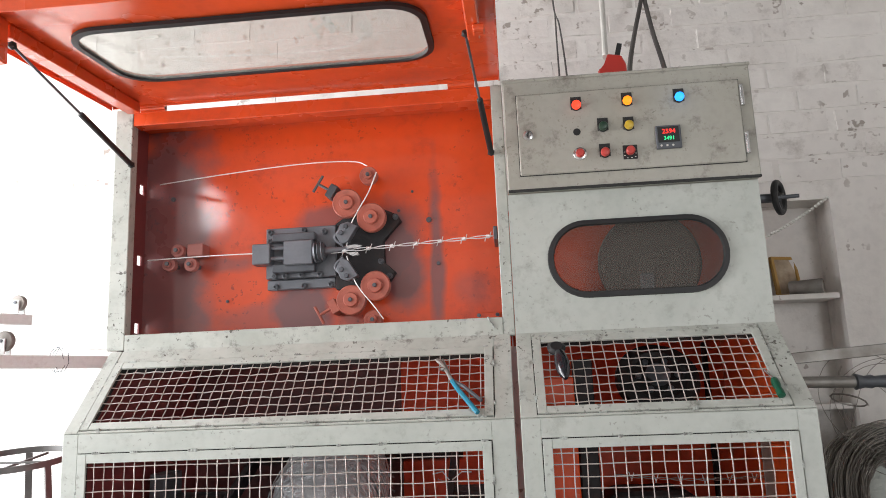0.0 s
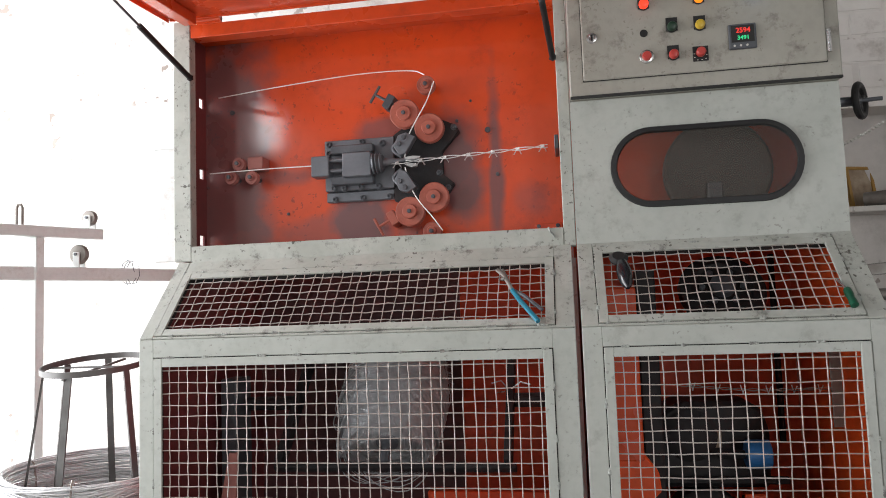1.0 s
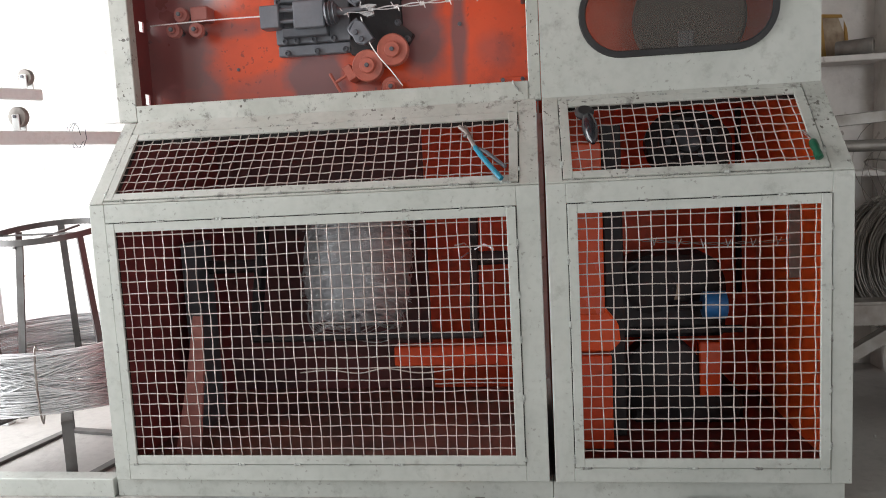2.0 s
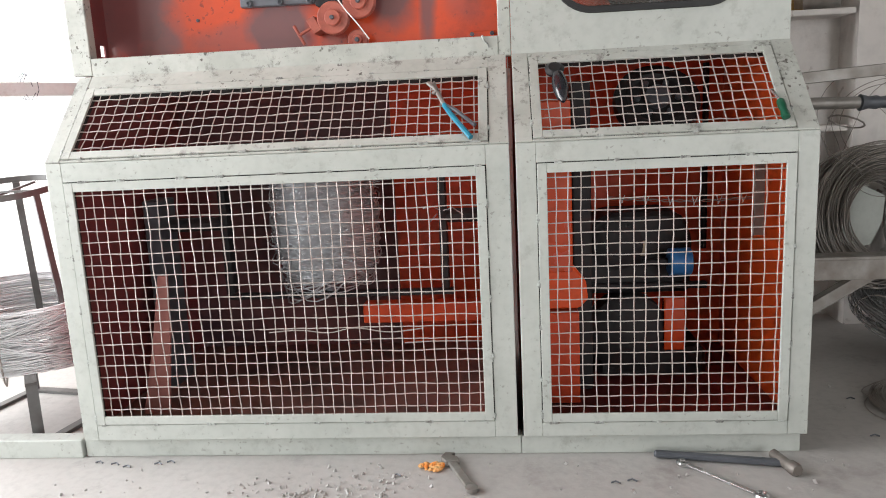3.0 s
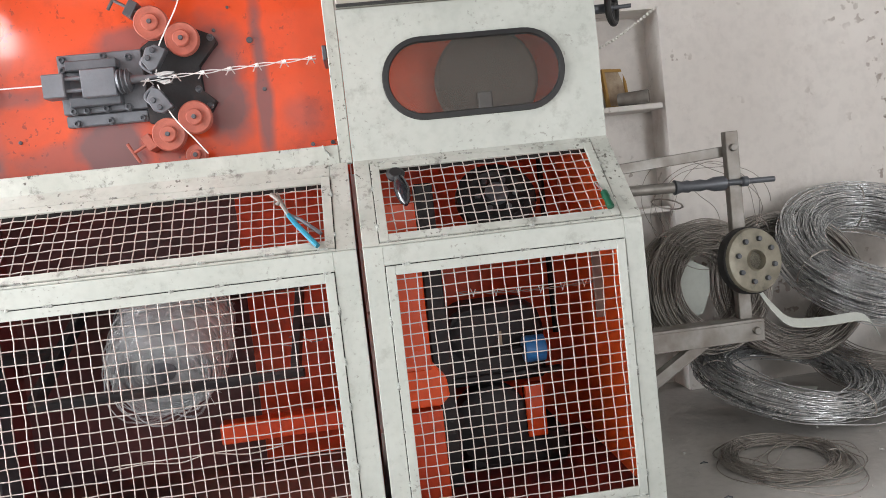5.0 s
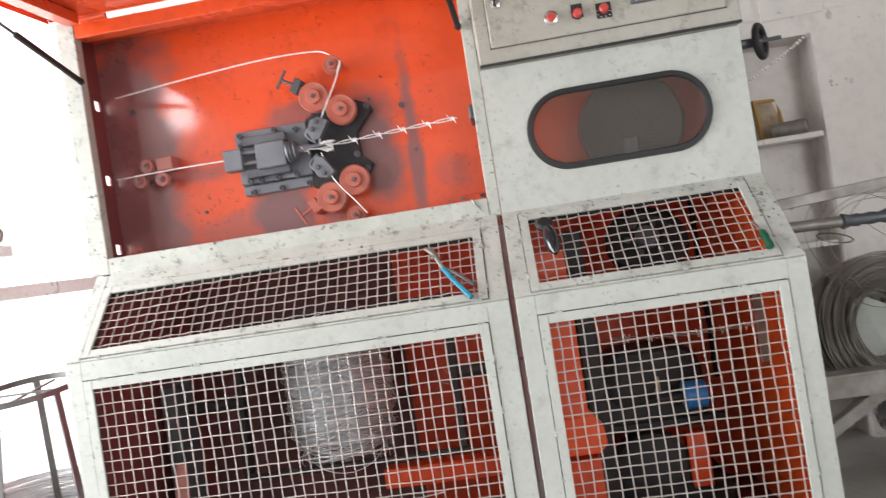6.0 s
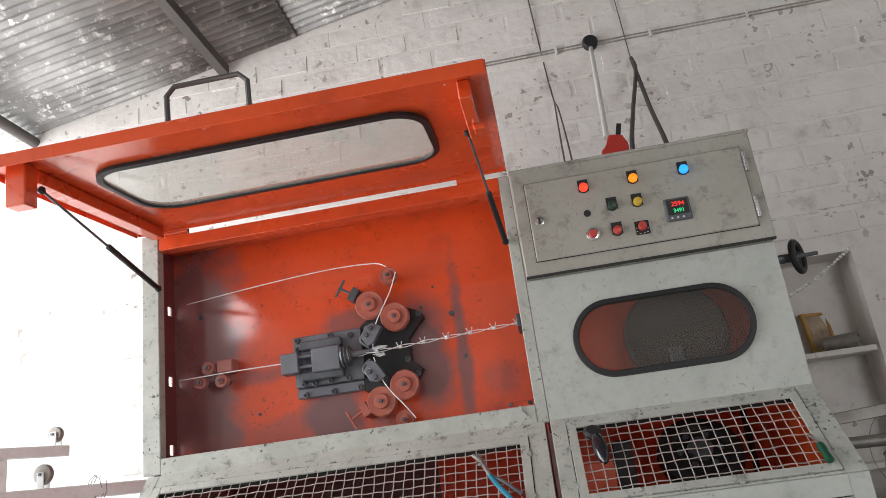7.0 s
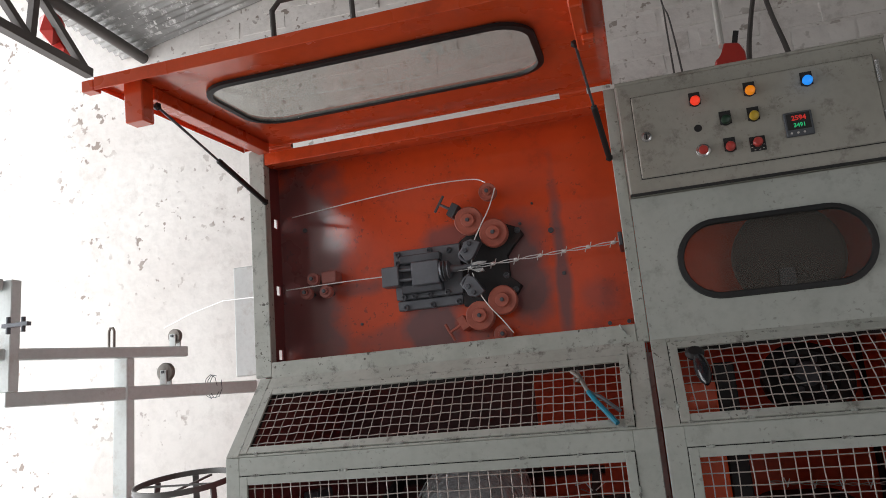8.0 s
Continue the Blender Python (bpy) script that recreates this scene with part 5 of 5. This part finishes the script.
def build_debris(bm):
    rng = random.Random(4)
    for _ in range(520):
        a = rng.random()
        x, y = (rng.gauss(-0.48, 0.14), rng.gauss(-0.20, 0.06)) if a < 0.6 else (rng.uniform(-1.3, 1.8), rng.uniform(-0.45, 0.02) if rng.random() < 0.8 else rng.uniform(0.0, 0.6))
        if y > -0.01 and x < 0.72:
            continue
        r = rng.choice((0.002, 0.003, 0.004, 0.006))
        vs = bmesh.ops.create_cube(bm, size=1)["verts"]
        m = Matrix.LocRotScale((x, y, r * 0.4), Euler((rng.random() * 6, rng.random() * 6, rng.random() * 6)), (r * rng.uniform(0.7, 2.2), r, r * 0.7))
        bmesh.ops.transform(bm, matrix=m, verts=vs)


single("floor_grit", FLOOR, build_debris, "scattered grit and wire clippings on the floor", "grit", kind="stuff")
single("wire_clippings", IRON, lambda bm: [tube(bm, [(x, y, 0.003), (x + 0.012, y + 0.004, 0.005), (x + 0.022, y - 0.003, 0.003)], 0.0022, 5) for x, y in ((-1.10, -0.03), (-1.06, -0.045), (-1.15, -0.02), (-0.98, -0.03), (-0.95, -0.02), (0.20, -0.14), (0.24, -0.13), (0.9, 0.1), (0.95, 0.35), (-0.33, -0.1))], "bent dark wire clippings on the floor", "clippings", kind="stuff")

# ---- left side: pay-off stand and wire coil ----


def pulley(parent, x, y, z, r, label="small steel pulley in a bracket"):
    p = make("pulley", RUSTY, lambda bm: lathe(bm, [(r * 0.9, 0), (r, 0.004), (r * 0.75, 0.011), (r, 0.018), (r * 0.9, 0.022), (r * 0.3, 0.024)], (x, y + 0.011, z), (0, -1, 0), 24), parent, label, smooth=True)
    for yy in (y - 0.020, y + 0.015):
        make("bracket", STANDPAINT, boxes((x - 0.014, x + 0.014, yy, yy + 0.005, z - r - 0.012, z + 0.008)), p, bevel=0.001)
    make("pin", IRON, lambda bm: rod(bm, (x, y - 0.026, z), (x, y + 0.026, z), 0.006), p)


def build_payoff():
    f = thing("wire_guide_stand", "pale grey welded tube stand carrying small wire pulleys", "stand", at=(-0.022, 0, 0.022))
    d = Vector((-0.523, -0.852, 0))

    def along(x, y, z, t):
        return Vector((x, y, z)) + d * t
    lo, hi = (-1.675, 1.075, 1.022), (-1.837, 0.808, 1.181)
    make("rail", STANDPAINT, lambda bm: bar(bm, along(*lo, 0), along(*lo, 0.98), 0.045, 0.052), f, bevel=0.003)
    make("rail", STANDPAINT, lambda bm: bar(bm, along(*hi, 0), along(*hi, 1.15), 0.04, 0.042), f, bevel=0.003)
    make("post", STANDPAINT, boxes((-2.010, -1.945, 0.580, 0.625, -0.022, 1.159)), f, bevel=0.003)
    make("post", STANDPAINT, boxes((-2.225, -2.150, 0.225, 0.270, 1.049, 1.45)), f, bevel=0.003)
    make("top_rail", STANDPAINT, lambda bm: bar(bm, (-2.19, 0.22, 1.43), (-2.45, -0.20, 1.43), 0.04, 0.042), f, bevel=0.003)
    pulley(f, -1.875, 0.725, 1.098, 0.038)
    pulley(f, -1.862, 0.77, 1.245, 0.030)
    for x, yy, z in ((-1.993, 0.55, 1.203), (-2.225, 0.16, 1.452)):
        make("loop_guide", RUSTY, lambda bm: tube(bm, [(x - 0.012, yy, z - 0.003), (x - 0.012, yy, z + 0.062), (x - 0.006, yy, z + 0.074), (x + 0.006, yy, z + 0.074), (x + 0.012, yy, z + 0.062), (x + 0.012, yy, z - 0.003)], 0.005, 8), f, "bent rod wire guide", smooth=True)
    make("clamp", IRON, lambda bm: (box(bm, -2.17, -2.06, 0.205, 0.225, 1.272, 1.286), rod(bm, (-2.15, 0.215, 1.25), (-2.15, 0.215, 1.31), 0.008), rod(bm, (-2.085, 0.215, 1.252), (-2.085, 0.215, 1.305), 0.008)), f, "dark screw clamp")
    make("tie_wire", IRON, lambda bm: [tube(bm, [(-1.77 + 0.03 * math.cos(t * 0.8 + k) + 0.012 * k, 0.88, 1.03 + 0.05 * math.sin(t * 0.8 + k)) for t in range(7)], 0.0016, 5) for k in range(3)], f, "twist of loose tie wire", smooth=True)
    make("side_plate", STANDPAINT, boxes((-1.512, -1.40, 0.65, 0.67, 1.045, 1.470)), f, bevel=0.004)
    single("wire", NEWWIRE, lambda bm: tube(bm, [(-1.90, 0.72, 1.30), (-1.7, 0.62, 1.33), (-1.50, 0.52, 1.345), (-1.193, 0.348, 1.31)], 0.0022, 5), "thin feed wire led to the machine", "wire", "feed wires", smooth=True)
    single("floor_channel", GREY, boxes((-2.6, -1.203, 0.012, 0.062, 0, 0.052)), "pale grey steel channel lying on the floor beside the machine", "channel", bevel=0.002)


build_payoff()


def build_coil_stand():
    s = thing("coil_stand", "scuffed grey steel stand with a ring top and splayed legs", "stand")
    cx, cy, zt, r = -1.525, 0.30, 0.722, 0.160
    def ring_band(bm):
        rims = [[bm.verts.new((cx + q * math.cos(i * math.pi / 18), cy + q * math.sin(i * math.pi / 18), z + 0.13 * q * math.sin(i * math.pi / 18))) for i in range(36)] for q, z in ((r, zt - 0.009), (r, zt + 0.009), (r - 0.005, zt + 0.009), (r - 0.005, zt - 0.009))]
        for a, b in zip(rims, rims[1:] + rims[:1]):
            for i in range(36):
                bm.faces.new((a[i], a[(i + 1) % 36], b[(i + 1) % 36], b[i]))
    make("ring", STANDSTEEL, ring_band, s, smooth=True)
    make("cross", STANDSTEEL, lambda bm: (bar(bm, (cx - r + 0.004, cy, zt - 0.008), (cx + r - 0.004, cy, zt - 0.008), 0.008, 0.006), bar(bm, (cx, cy - r + 0.004, zt - 0.014 - 0.13 * r), (cx, cy + r - 0.004, zt - 0.014 + 0.13 * r), 0.008, 0.006)), s)
    for a in (215, 275, 340, 40, 110, 160):
        c, q = math.cos(radians(a)), math.sin(radians(a))
        make("leg", STANDSTEEL, lambda bm: bar(bm, (cx + 0.147 * c, cy + 0.147 * q, zt - 0.008 + 0.019 * q), (cx + 0.215 * c, cy + 0.215 * q, 0.20), 0.020, 0.006, (c, q, 0)), s)
    for a in (35, 80, 125, 170):
        c, q = math.cos(radians(a)), math.sin(radians(a))
        make("spoke", STANDSTEEL, lambda bm: bar(bm, (cx - 0.29 * c, cy - 0.29 * q, 0.196), (cx + 0.29 * c, cy + 0.29 * q, 0.196), 0.03, 0.008), s)
    for a in (35, 125, 215, 305):
        c, q = math.cos(radians(a)), math.sin(radians(a))
        make("foot", STANDSTEEL, lambda bm: bar(bm, (cx + 0.25 * c, cy + 0.25 * q, 0.194), (cx + 0.27 * c, cy + 0.27 * q, 0), 0.03, 0.008, (c, q, 0)), s)
        make("floor_bar", STANDSTEEL, lambda bm: bar(bm, (cx + 0.27 * c, cy + 0.27 * q, 0.006), (cx - 0.27 * q, cy + 0.27 * c, 0.006), 0.03, 0.010), s)
    place_coil(pose(cx, cy, 0.201), 3, 190, 0.262, 0.020, 0.21, BRIGHTWIRE, "bright galvanised wire coil slipped over the stand legs", wire=0.0023, wild=0.003, ties=2, lean=0.004)


build_coil_stand()

# ---- right side: take-up bracket, coils, niche ----


def build_takeup():
    t = thing("takeup_bracket", "scuffed grey steel bracket with a shaft beside the machine", "bracket")
    y = 0.45
    make("post", RUSTY, boxes((1.163, 1.205, y - 0.01, y + 0.02, 0.36, 1.012)), t, bevel=0.002)
    make("upper_arm", RUSTY, lambda bm: bar(bm, (0.70, y + 0.03, 0.922), (1.20, y + 0.03, 0.953), 0.012, 0.034), t, bevel=0.002)
    make("shaft", RUSTY, lambda bm: rod(bm, (0.70, y - 0.02, 0.862), (0.985, y - 0.02, 0.855), 0.017, 14), t, smooth=True)
    make("spindle", IRON, lambda bm: lathe(bm, [(0.012, 0), (0.024, 0.006), (0.020, 0.02), (0.017, 0.03), (0.020, 0.05), (0.016, 0.06), (0.019, 0.09), (0.015, 0.11), (0.023, 0.135), (0.023, 0.17), (0.010, 0.18), (0.009, 0.225), (0.016, 0.23), (0.016, 0.245), (0.009, 0.25), (0.009, 0.335)], (0.972, y - 0.02, 0.855), (1, 0, -0.02), 16), t, "greasy dark threaded spindle", smooth=True)
    make("lower_arm", RUSTY, boxes((0.70, 1.225, y - 0.04, y + 0.03, 0.405, 0.414), (0.70, 1.225, y - 0.04, y - 0.034, 0.345, 0.405)), t, bevel=0.001)
    make("brace", RUSTY, lambda bm: bar(bm, (1.09, y, 0.385), (0.70, y, 0.145), 0.035, 0.035), t)
    for x, yy, z in ((1.198, y - 0.041, 0.378), (1.184, y - 0.01, 0.960)):
        make("bolt", RUSTY, lambda bm: bolt(bm, (x, yy, z), 0.012, 0.012), t)
    d = thing("flange_disc", "greasy steel flange disc with a ring of bolts", "flange", at=(0, 0, 0))
    fx, fy, fz = 1.188, 0.43, 0.600
    ax = Vector((0.20, -0.97, 0.10)).normalized()
    make("disc", FLANGE, lambda bm: lathe(bm, [(0.09, 0), (0.102, 0.004), (0.102, 0.04), (0.098, 0.05), (0.094, 0.052), (0.034, 0.052), (0.03, 0.060), (0.028, 0.040)], (fx, fy, fz), ax, 36), d, smooth=True)
    make("tyre", BLACK, lambda bm: lathe(bm, [(0.100, 0.0), (0.106, 0.004), (0.106, 0.034), (0.100, 0.04)], (fx, fy, fz), ax, 36), d, "black worn rim band", smooth=True)
    side = ax.cross(Vector((0, 0, 1))).normalized()
    up = side.cross(ax)
    for i in range(8):
        a = i * math.pi / 4 + 0.3
        p = Vector((fx, fy, fz)) + ax * 0.052 + side * (0.068 * math.cos(a)) + up * (0.068 * math.sin(a))
        make("bolt", IRON, lambda bm: bolt(bm, p, 0.0085, 0.010, ax), d)


build_takeup()


def tilt(x, y, z, rx, ry=0, rz=0):
    return pose(x, y, z, rx, ry, rz)


place_coil(tilt(1.225, 0.90, 0.45, 80, 0, 8), 21, 170, 0.192, 0.055, 0.15, DULLWIRE, "dull brown-grey wire coil leaning upright against the wall")
place_coil(tilt(1.89, 0.82, 0.47, 34, -8, 8), 22, 230, 0.272, 0.075, 0.16, GALV, "shiny galvanised wire coil leaning on the heap", wild=0.007)
place_coil(tilt(1.62, 0.98, 0.40, 72, 14, -8), 23, 130, 0.24, 0.05, 0.12, DULLWIRE, "dull wire coil standing behind the heap")
place_coil(tilt(1.47, 0.74, 0.088, 13, 6, 0), 24, 160, 0.268, 0.055, 0.085, GALV, "loose galvanised wire coil lying on the floor", wild=0.012)
place_coil(tilt(2.02, 0.88, 0.13, 20, -14, 0), 27, 110, 0.27, 0.05, 0.14, DULLWIRE, "dull wire coil at the bottom of the heap")
place_coil(tilt(1.18, 0.285, 0.0, 0), 25, 60, 0.155, 0.020, 0.016, DULLWIRE, "thin flat coil of dull wire on the floor", 0.0018, 0.008, 2)
place_coil(tilt(1.235, 0.24, 0.0, 0), 26, 4, 0.15, 0.02, 0.008, DULLWIRE, "single loose wire loop on the floor", 0.0018, 0.02, 1)
place_coil(tilt(1.24, 0.80, 0.74, 74, 0, -20), 28, 5, 0.13, 0.05, 0.12, DULLWIRE, "few springy wire loops hanging on the bracket", 0.0012, 0.03, 1)
def build_strapping(bm):
    # a flat band with a little thickness, twisting as it goes
    rows = []
    path = smooth([(1.225, 0.44, 0.51), (1.28, 0.44, 0.43), (1.345, 0.45, 0.378), (1.46, 0.45, 0.368), (1.59, 0.45, 0.365), (1.64, 0.45, 0.305)])
    for k, p in enumerate(path):
        w = Vector((0.3 * math.sin(k * 0.2), 0.5, 0.85)).normalized() * 0.016
        t = Vector((0, -0.0012, 0.0007))
        rows.append([bm.verts.new(p + q) for q in (w + t, w - t, -w - t, -w + t)])
    for a, b in zip(rows, rows[1:]):
        for q in range(4):
            bm.faces.new((a[q], b[q], b[(q + 1) % 4], a[(q + 1) % 4]))
    bm.faces.new(rows[0]), bm.faces.new(rows[-1][::-1])


single("strapping", CLOTH, build_strapping, "white plastic strapping draped over the coils", "strap", smooth=True)
single("cloth_scrap", CLOTH, lambda bm: prism(bm, [(1.135, 0.35), (1.235, 0.36), (1.27, 0.44), (1.275, 0.53), (1.20, 0.57), (1.15, 0.49)], 0.86, 0.865), "whitish paper wrapper behind the dull coil", "wrapper")
single("paper_scrap", CLOTH, lambda bm: prism(bm, [(1.40, 0.70), (1.48, 0.74), (1.56, 0.68), (1.48, 0.60)], 0.075, 0.079, "z"), "crumpled white paper inside the floor coil", "paper")

for z, d in ((1.166, 0.15), (0.745, 0.13)):
    single("shelf", WALL, boxes((0.78, 1.255, WY + 0.15 - d, WY + 0.15, z, z + 0.022)), "whitewashed slab shelf in the wall niche", "shelf", kind="structure", bevel=0.003)
pf = thing("picture_frame", "small yellow framed picture leaning in the niche", "picture frame")
make("frame", GILT, lambda bm: [box(bm, *b, pose(0.895, WY + 0.09, 1.188, -8, 0, 22)) for b in ((-0.06, -0.048, -0.008, 0.008, 0, 0.17), (0.048, 0.06, -0.008, 0.008, 0, 0.17), (-0.048, 0.048, -0.008, 0.008, 0, 0.012), (-0.048, 0.048, -0.008, 0.008, 0.158, 0.17))], pf)
make("print", CARD, lambda bm: box(bm, -0.048, 0.048, -0.002, 0.004, 0.012, 0.158, pose(0.895, WY + 0.09, 1.188, -8, 0, 22)), pf, "faded brown print")
tagged(copy_thing(pf, pose(0.22, 0.03, 0.0)), "small yellow framed picture leaning in the niche", "picture frame")
single("pipe_offcut", RUSTY, lambda bm: (lathe(bm, [(0.026, 0), (0.028, 0.004), (0.028, 0.12), (0.024, 0.122), (0.021, 0.110)], (1.09, WY + 0.05, 1.216), (0.85, -0.5, 0), 20)), "short rusty pipe offcut on the niche shelf", "pipe", smooth=True)

hw = thing("hand_wheel", "black hand wheel on a short shaft at the cabinet side", "hand wheel", at=(0.012, 0.0, 0.020))
make("wheel", BLACK, lambda bm: tube(bm, [(0.800 + 0.026 * math.cos(a * 0.2618), 0.38 + 0.038 * math.cos(a * 0.2618), 1.388 + 0.045 * math.sin(a * 0.2618)) for a in range(24)], 0.010, 10, True), hw, smooth=True)
make("spokes", BLACK, lambda bm: [rod(bm, (0.800, 0.38, 1.388), (0.800 + 0.026 * math.cos(a), 0.38 + 0.038 * math.cos(a), 1.388 + 0.045 * math.sin(a)), 0.007) for a in (0.5, 2.6, 4.7)], hw)
make("shaft", IRON, lambda bm: (rod(bm, (0.692, 0.38, 1.386), (0.80, 0.38, 1.388), 0.014), rod(bm, (0.80, 0.38, 1.388), (0.855, 0.37, 1.388), 0.006)), hw, smooth=True)
single("bead_string", WHITEPLASTIC, lambda bm: [blob(bm, Vector((0.82, 1.08, 1.365)).lerp(Vector((1.254, 1.085, 1.562)), i / 34) - Vector((0, 0, 0.03 * math.sin(math.pi * i / 34))), 0.0075) for i in range(35)], "string of pale beads hanging from a hook", "beads", smooth=True)

# cables and conduit on the wall
single("conduit", WHITEPLASTIC, lambda bm: (rod(bm, (0.452, WY - 0.013, 2.665), (0.345, 0.440, 1.93), 0.010, 10)), "white plastic conduit pipe down to the switch", "conduit", smooth=True)
single("junction_box", BLACK, lambda bm: lathe(bm, [(0.034, 0), (0.034, 0.025), (0.028, 0.032)], (0.453, WY, 2.687), (0, -1, 0), 20), "round black junction box on the wall", "junction box", smooth=True)
sw = thing("isolator_switch", "red plastic isolator switch standing on the control box", "switch", at=(0, 0, 0.011))
make("body", REDPLASTIC, lambda bm: prism(bm, [(0.312, 1.748), (0.400, 1.748), (0.402, 1.868), (0.388, 1.900), (0.345, 1.908), (0.335, 1.870), (0.312, 1.855)], 0.39, 0.445), sw, bevel=0.004)
make("knob", BLACK, lambda bm: bar(bm, (0.375, 0.41, 1.895), (0.388, 0.41, 1.945), 0.016, 0.016), sw, "black switch knob")
for pts, r in (([(0.215, WY - 0.02, 3.05), (0.240, WY - 0.02, 2.50), (0.236, 0.80, 2.24), (0.222, 0.50, 1.90), (0.214, 0.44, 1.758)], 0.0032), ([(0.241, WY - 0.025, 2.50), (0.243, WY - 0.06, 2.40), (0.222, 0.80, 2.18), (0.197, 0.50, 1.90), (0.192, 0.44, 1.758)], 0.0032),
               ([(0.612, WY - 0.02, 2.568), (0.602, WY - 0.10, 2.46), (0.505, 0.75, 2.15), (0.430, 0.50, 1.90), (0.424, 0.44, 1.758)], 0.0085), ([(0.612, WY - 0.02, 2.568), (0.606, WY - 0.08, 2.48), (0.572, 0.75, 2.16), (0.544, 0.50, 1.90), (0.54, 0.44, 1.758)], 0.0085), ([(0.595, WY - 0.008, 3.05), (0.612, WY - 0.01, 2.56)], 0.002)):
    single("cable", RAFTER, lambda bm: tube(bm, smooth(pts), r, 8), "dark cable running down into the control box", "cable", "cables", smooth=True)
for dz in (0.0, 0.015):
    single("clipped_cable", DULLWIRE, lambda bm: tube(bm, [(-0.15, WY - 0.009, 2.692 - dz), (0.444, WY - 0.009, 2.690 - dz), (1.14, WY - 0.009, 2.685 - dz), (2.6, WY - 0.009, 2.675 - dz)], 0.0032, 6), "thin grey cable clipped along the wall", "cable", "cables", smooth=True)
for x in (0.30, 0.72, 1.14, 1.9):
    single("cable_clip", WHITEPLASTIC, boxes((x - 0.006, x + 0.006, WY - 0.015, WY, 2.662, 2.702)), "small pale clip holding the wall cables", "clip", "cable clips", bevel=0.002)

# ---- bricks of the back wall, painted over ----


def build_bricks():
    meshes = []
    rng = random.Random(9)
    for k in range(6):
        bm = bmesh.new()
        vs = box(bm, -0.119, 0.119, -0.0032, 0.006, -0.048, 0.048)
        for v in vs:
            if v.co.y < 0:
                v.co.x *= 0.975 + rng.uniform(-0.02, 0.015)
                v.co.z *= 0.93 + rng.uniform(-0.05, 0.04)
                v.co.y += rng.uniform(-0.0015, 0.0015)
        bmesh.ops.bevel(bm, geom=list(bm.edges), offset=0.0034, segments=2, affect="EDGES", clamp_overlap=True)
        bmesh.ops.recalc_face_normals(bm, faces=bm.faces)
        me = bpy.data.meshes.new("brick")
        bm.to_mesh(me)
        bm.free()
        me.materials.append(BRICK)
        meshes.append(me)
    made = 0
    z = 1.68
    row = 0
    while z < 3.1:
        x = -1.95 + (0.12 if row % 2 else 0.0)
        while x < 2.45 and made < 300:
            if z + 0.04 < roof_z(x) and (x > -1.2 or z > 2.45):
                b = new("brick", rng.choice(meshes))
                b.parent = wall
                b.matrix_basis = pose(x + rng.uniform(-0.015, 0.015), WY + rng.uniform(-0.001, 0.002), z + rng.uniform(-0.006, 0.006), rng.uniform(-0.8, 0.8), rng.uniform(-1, 1), rng.uniform(-0.4, 0.4))
                made += 1
            x += 0.242
        z += 0.100
        row += 1


build_bricks()


def motions():
    # the flyer makes half a turn in 0.258 s at first and in 0.272 s after three seconds; the strand moves one barb spacing in eight thirtieths
    def half_turns(t):
        return (t - 3.0) / (0.258 if t < 3.0 else 0.2717)
    walk(flyer, [(k / 15, pose(*FLY, -180 * half_turns(k / 15), 0, 0)) for k in range(121)])
    walk(strand, [(k / 30, STRAND @ pose(PITCH * p / 8, 0, 0, 45 * p, 0, 0)) for k in range(241) for p in [(k + 4) % 8 - 4]])
    walk(coupling, [(k / 15, pose(0.465, 0.37, 0.425, 30 * k, 0, 0)) for k in range(121)])


motions()
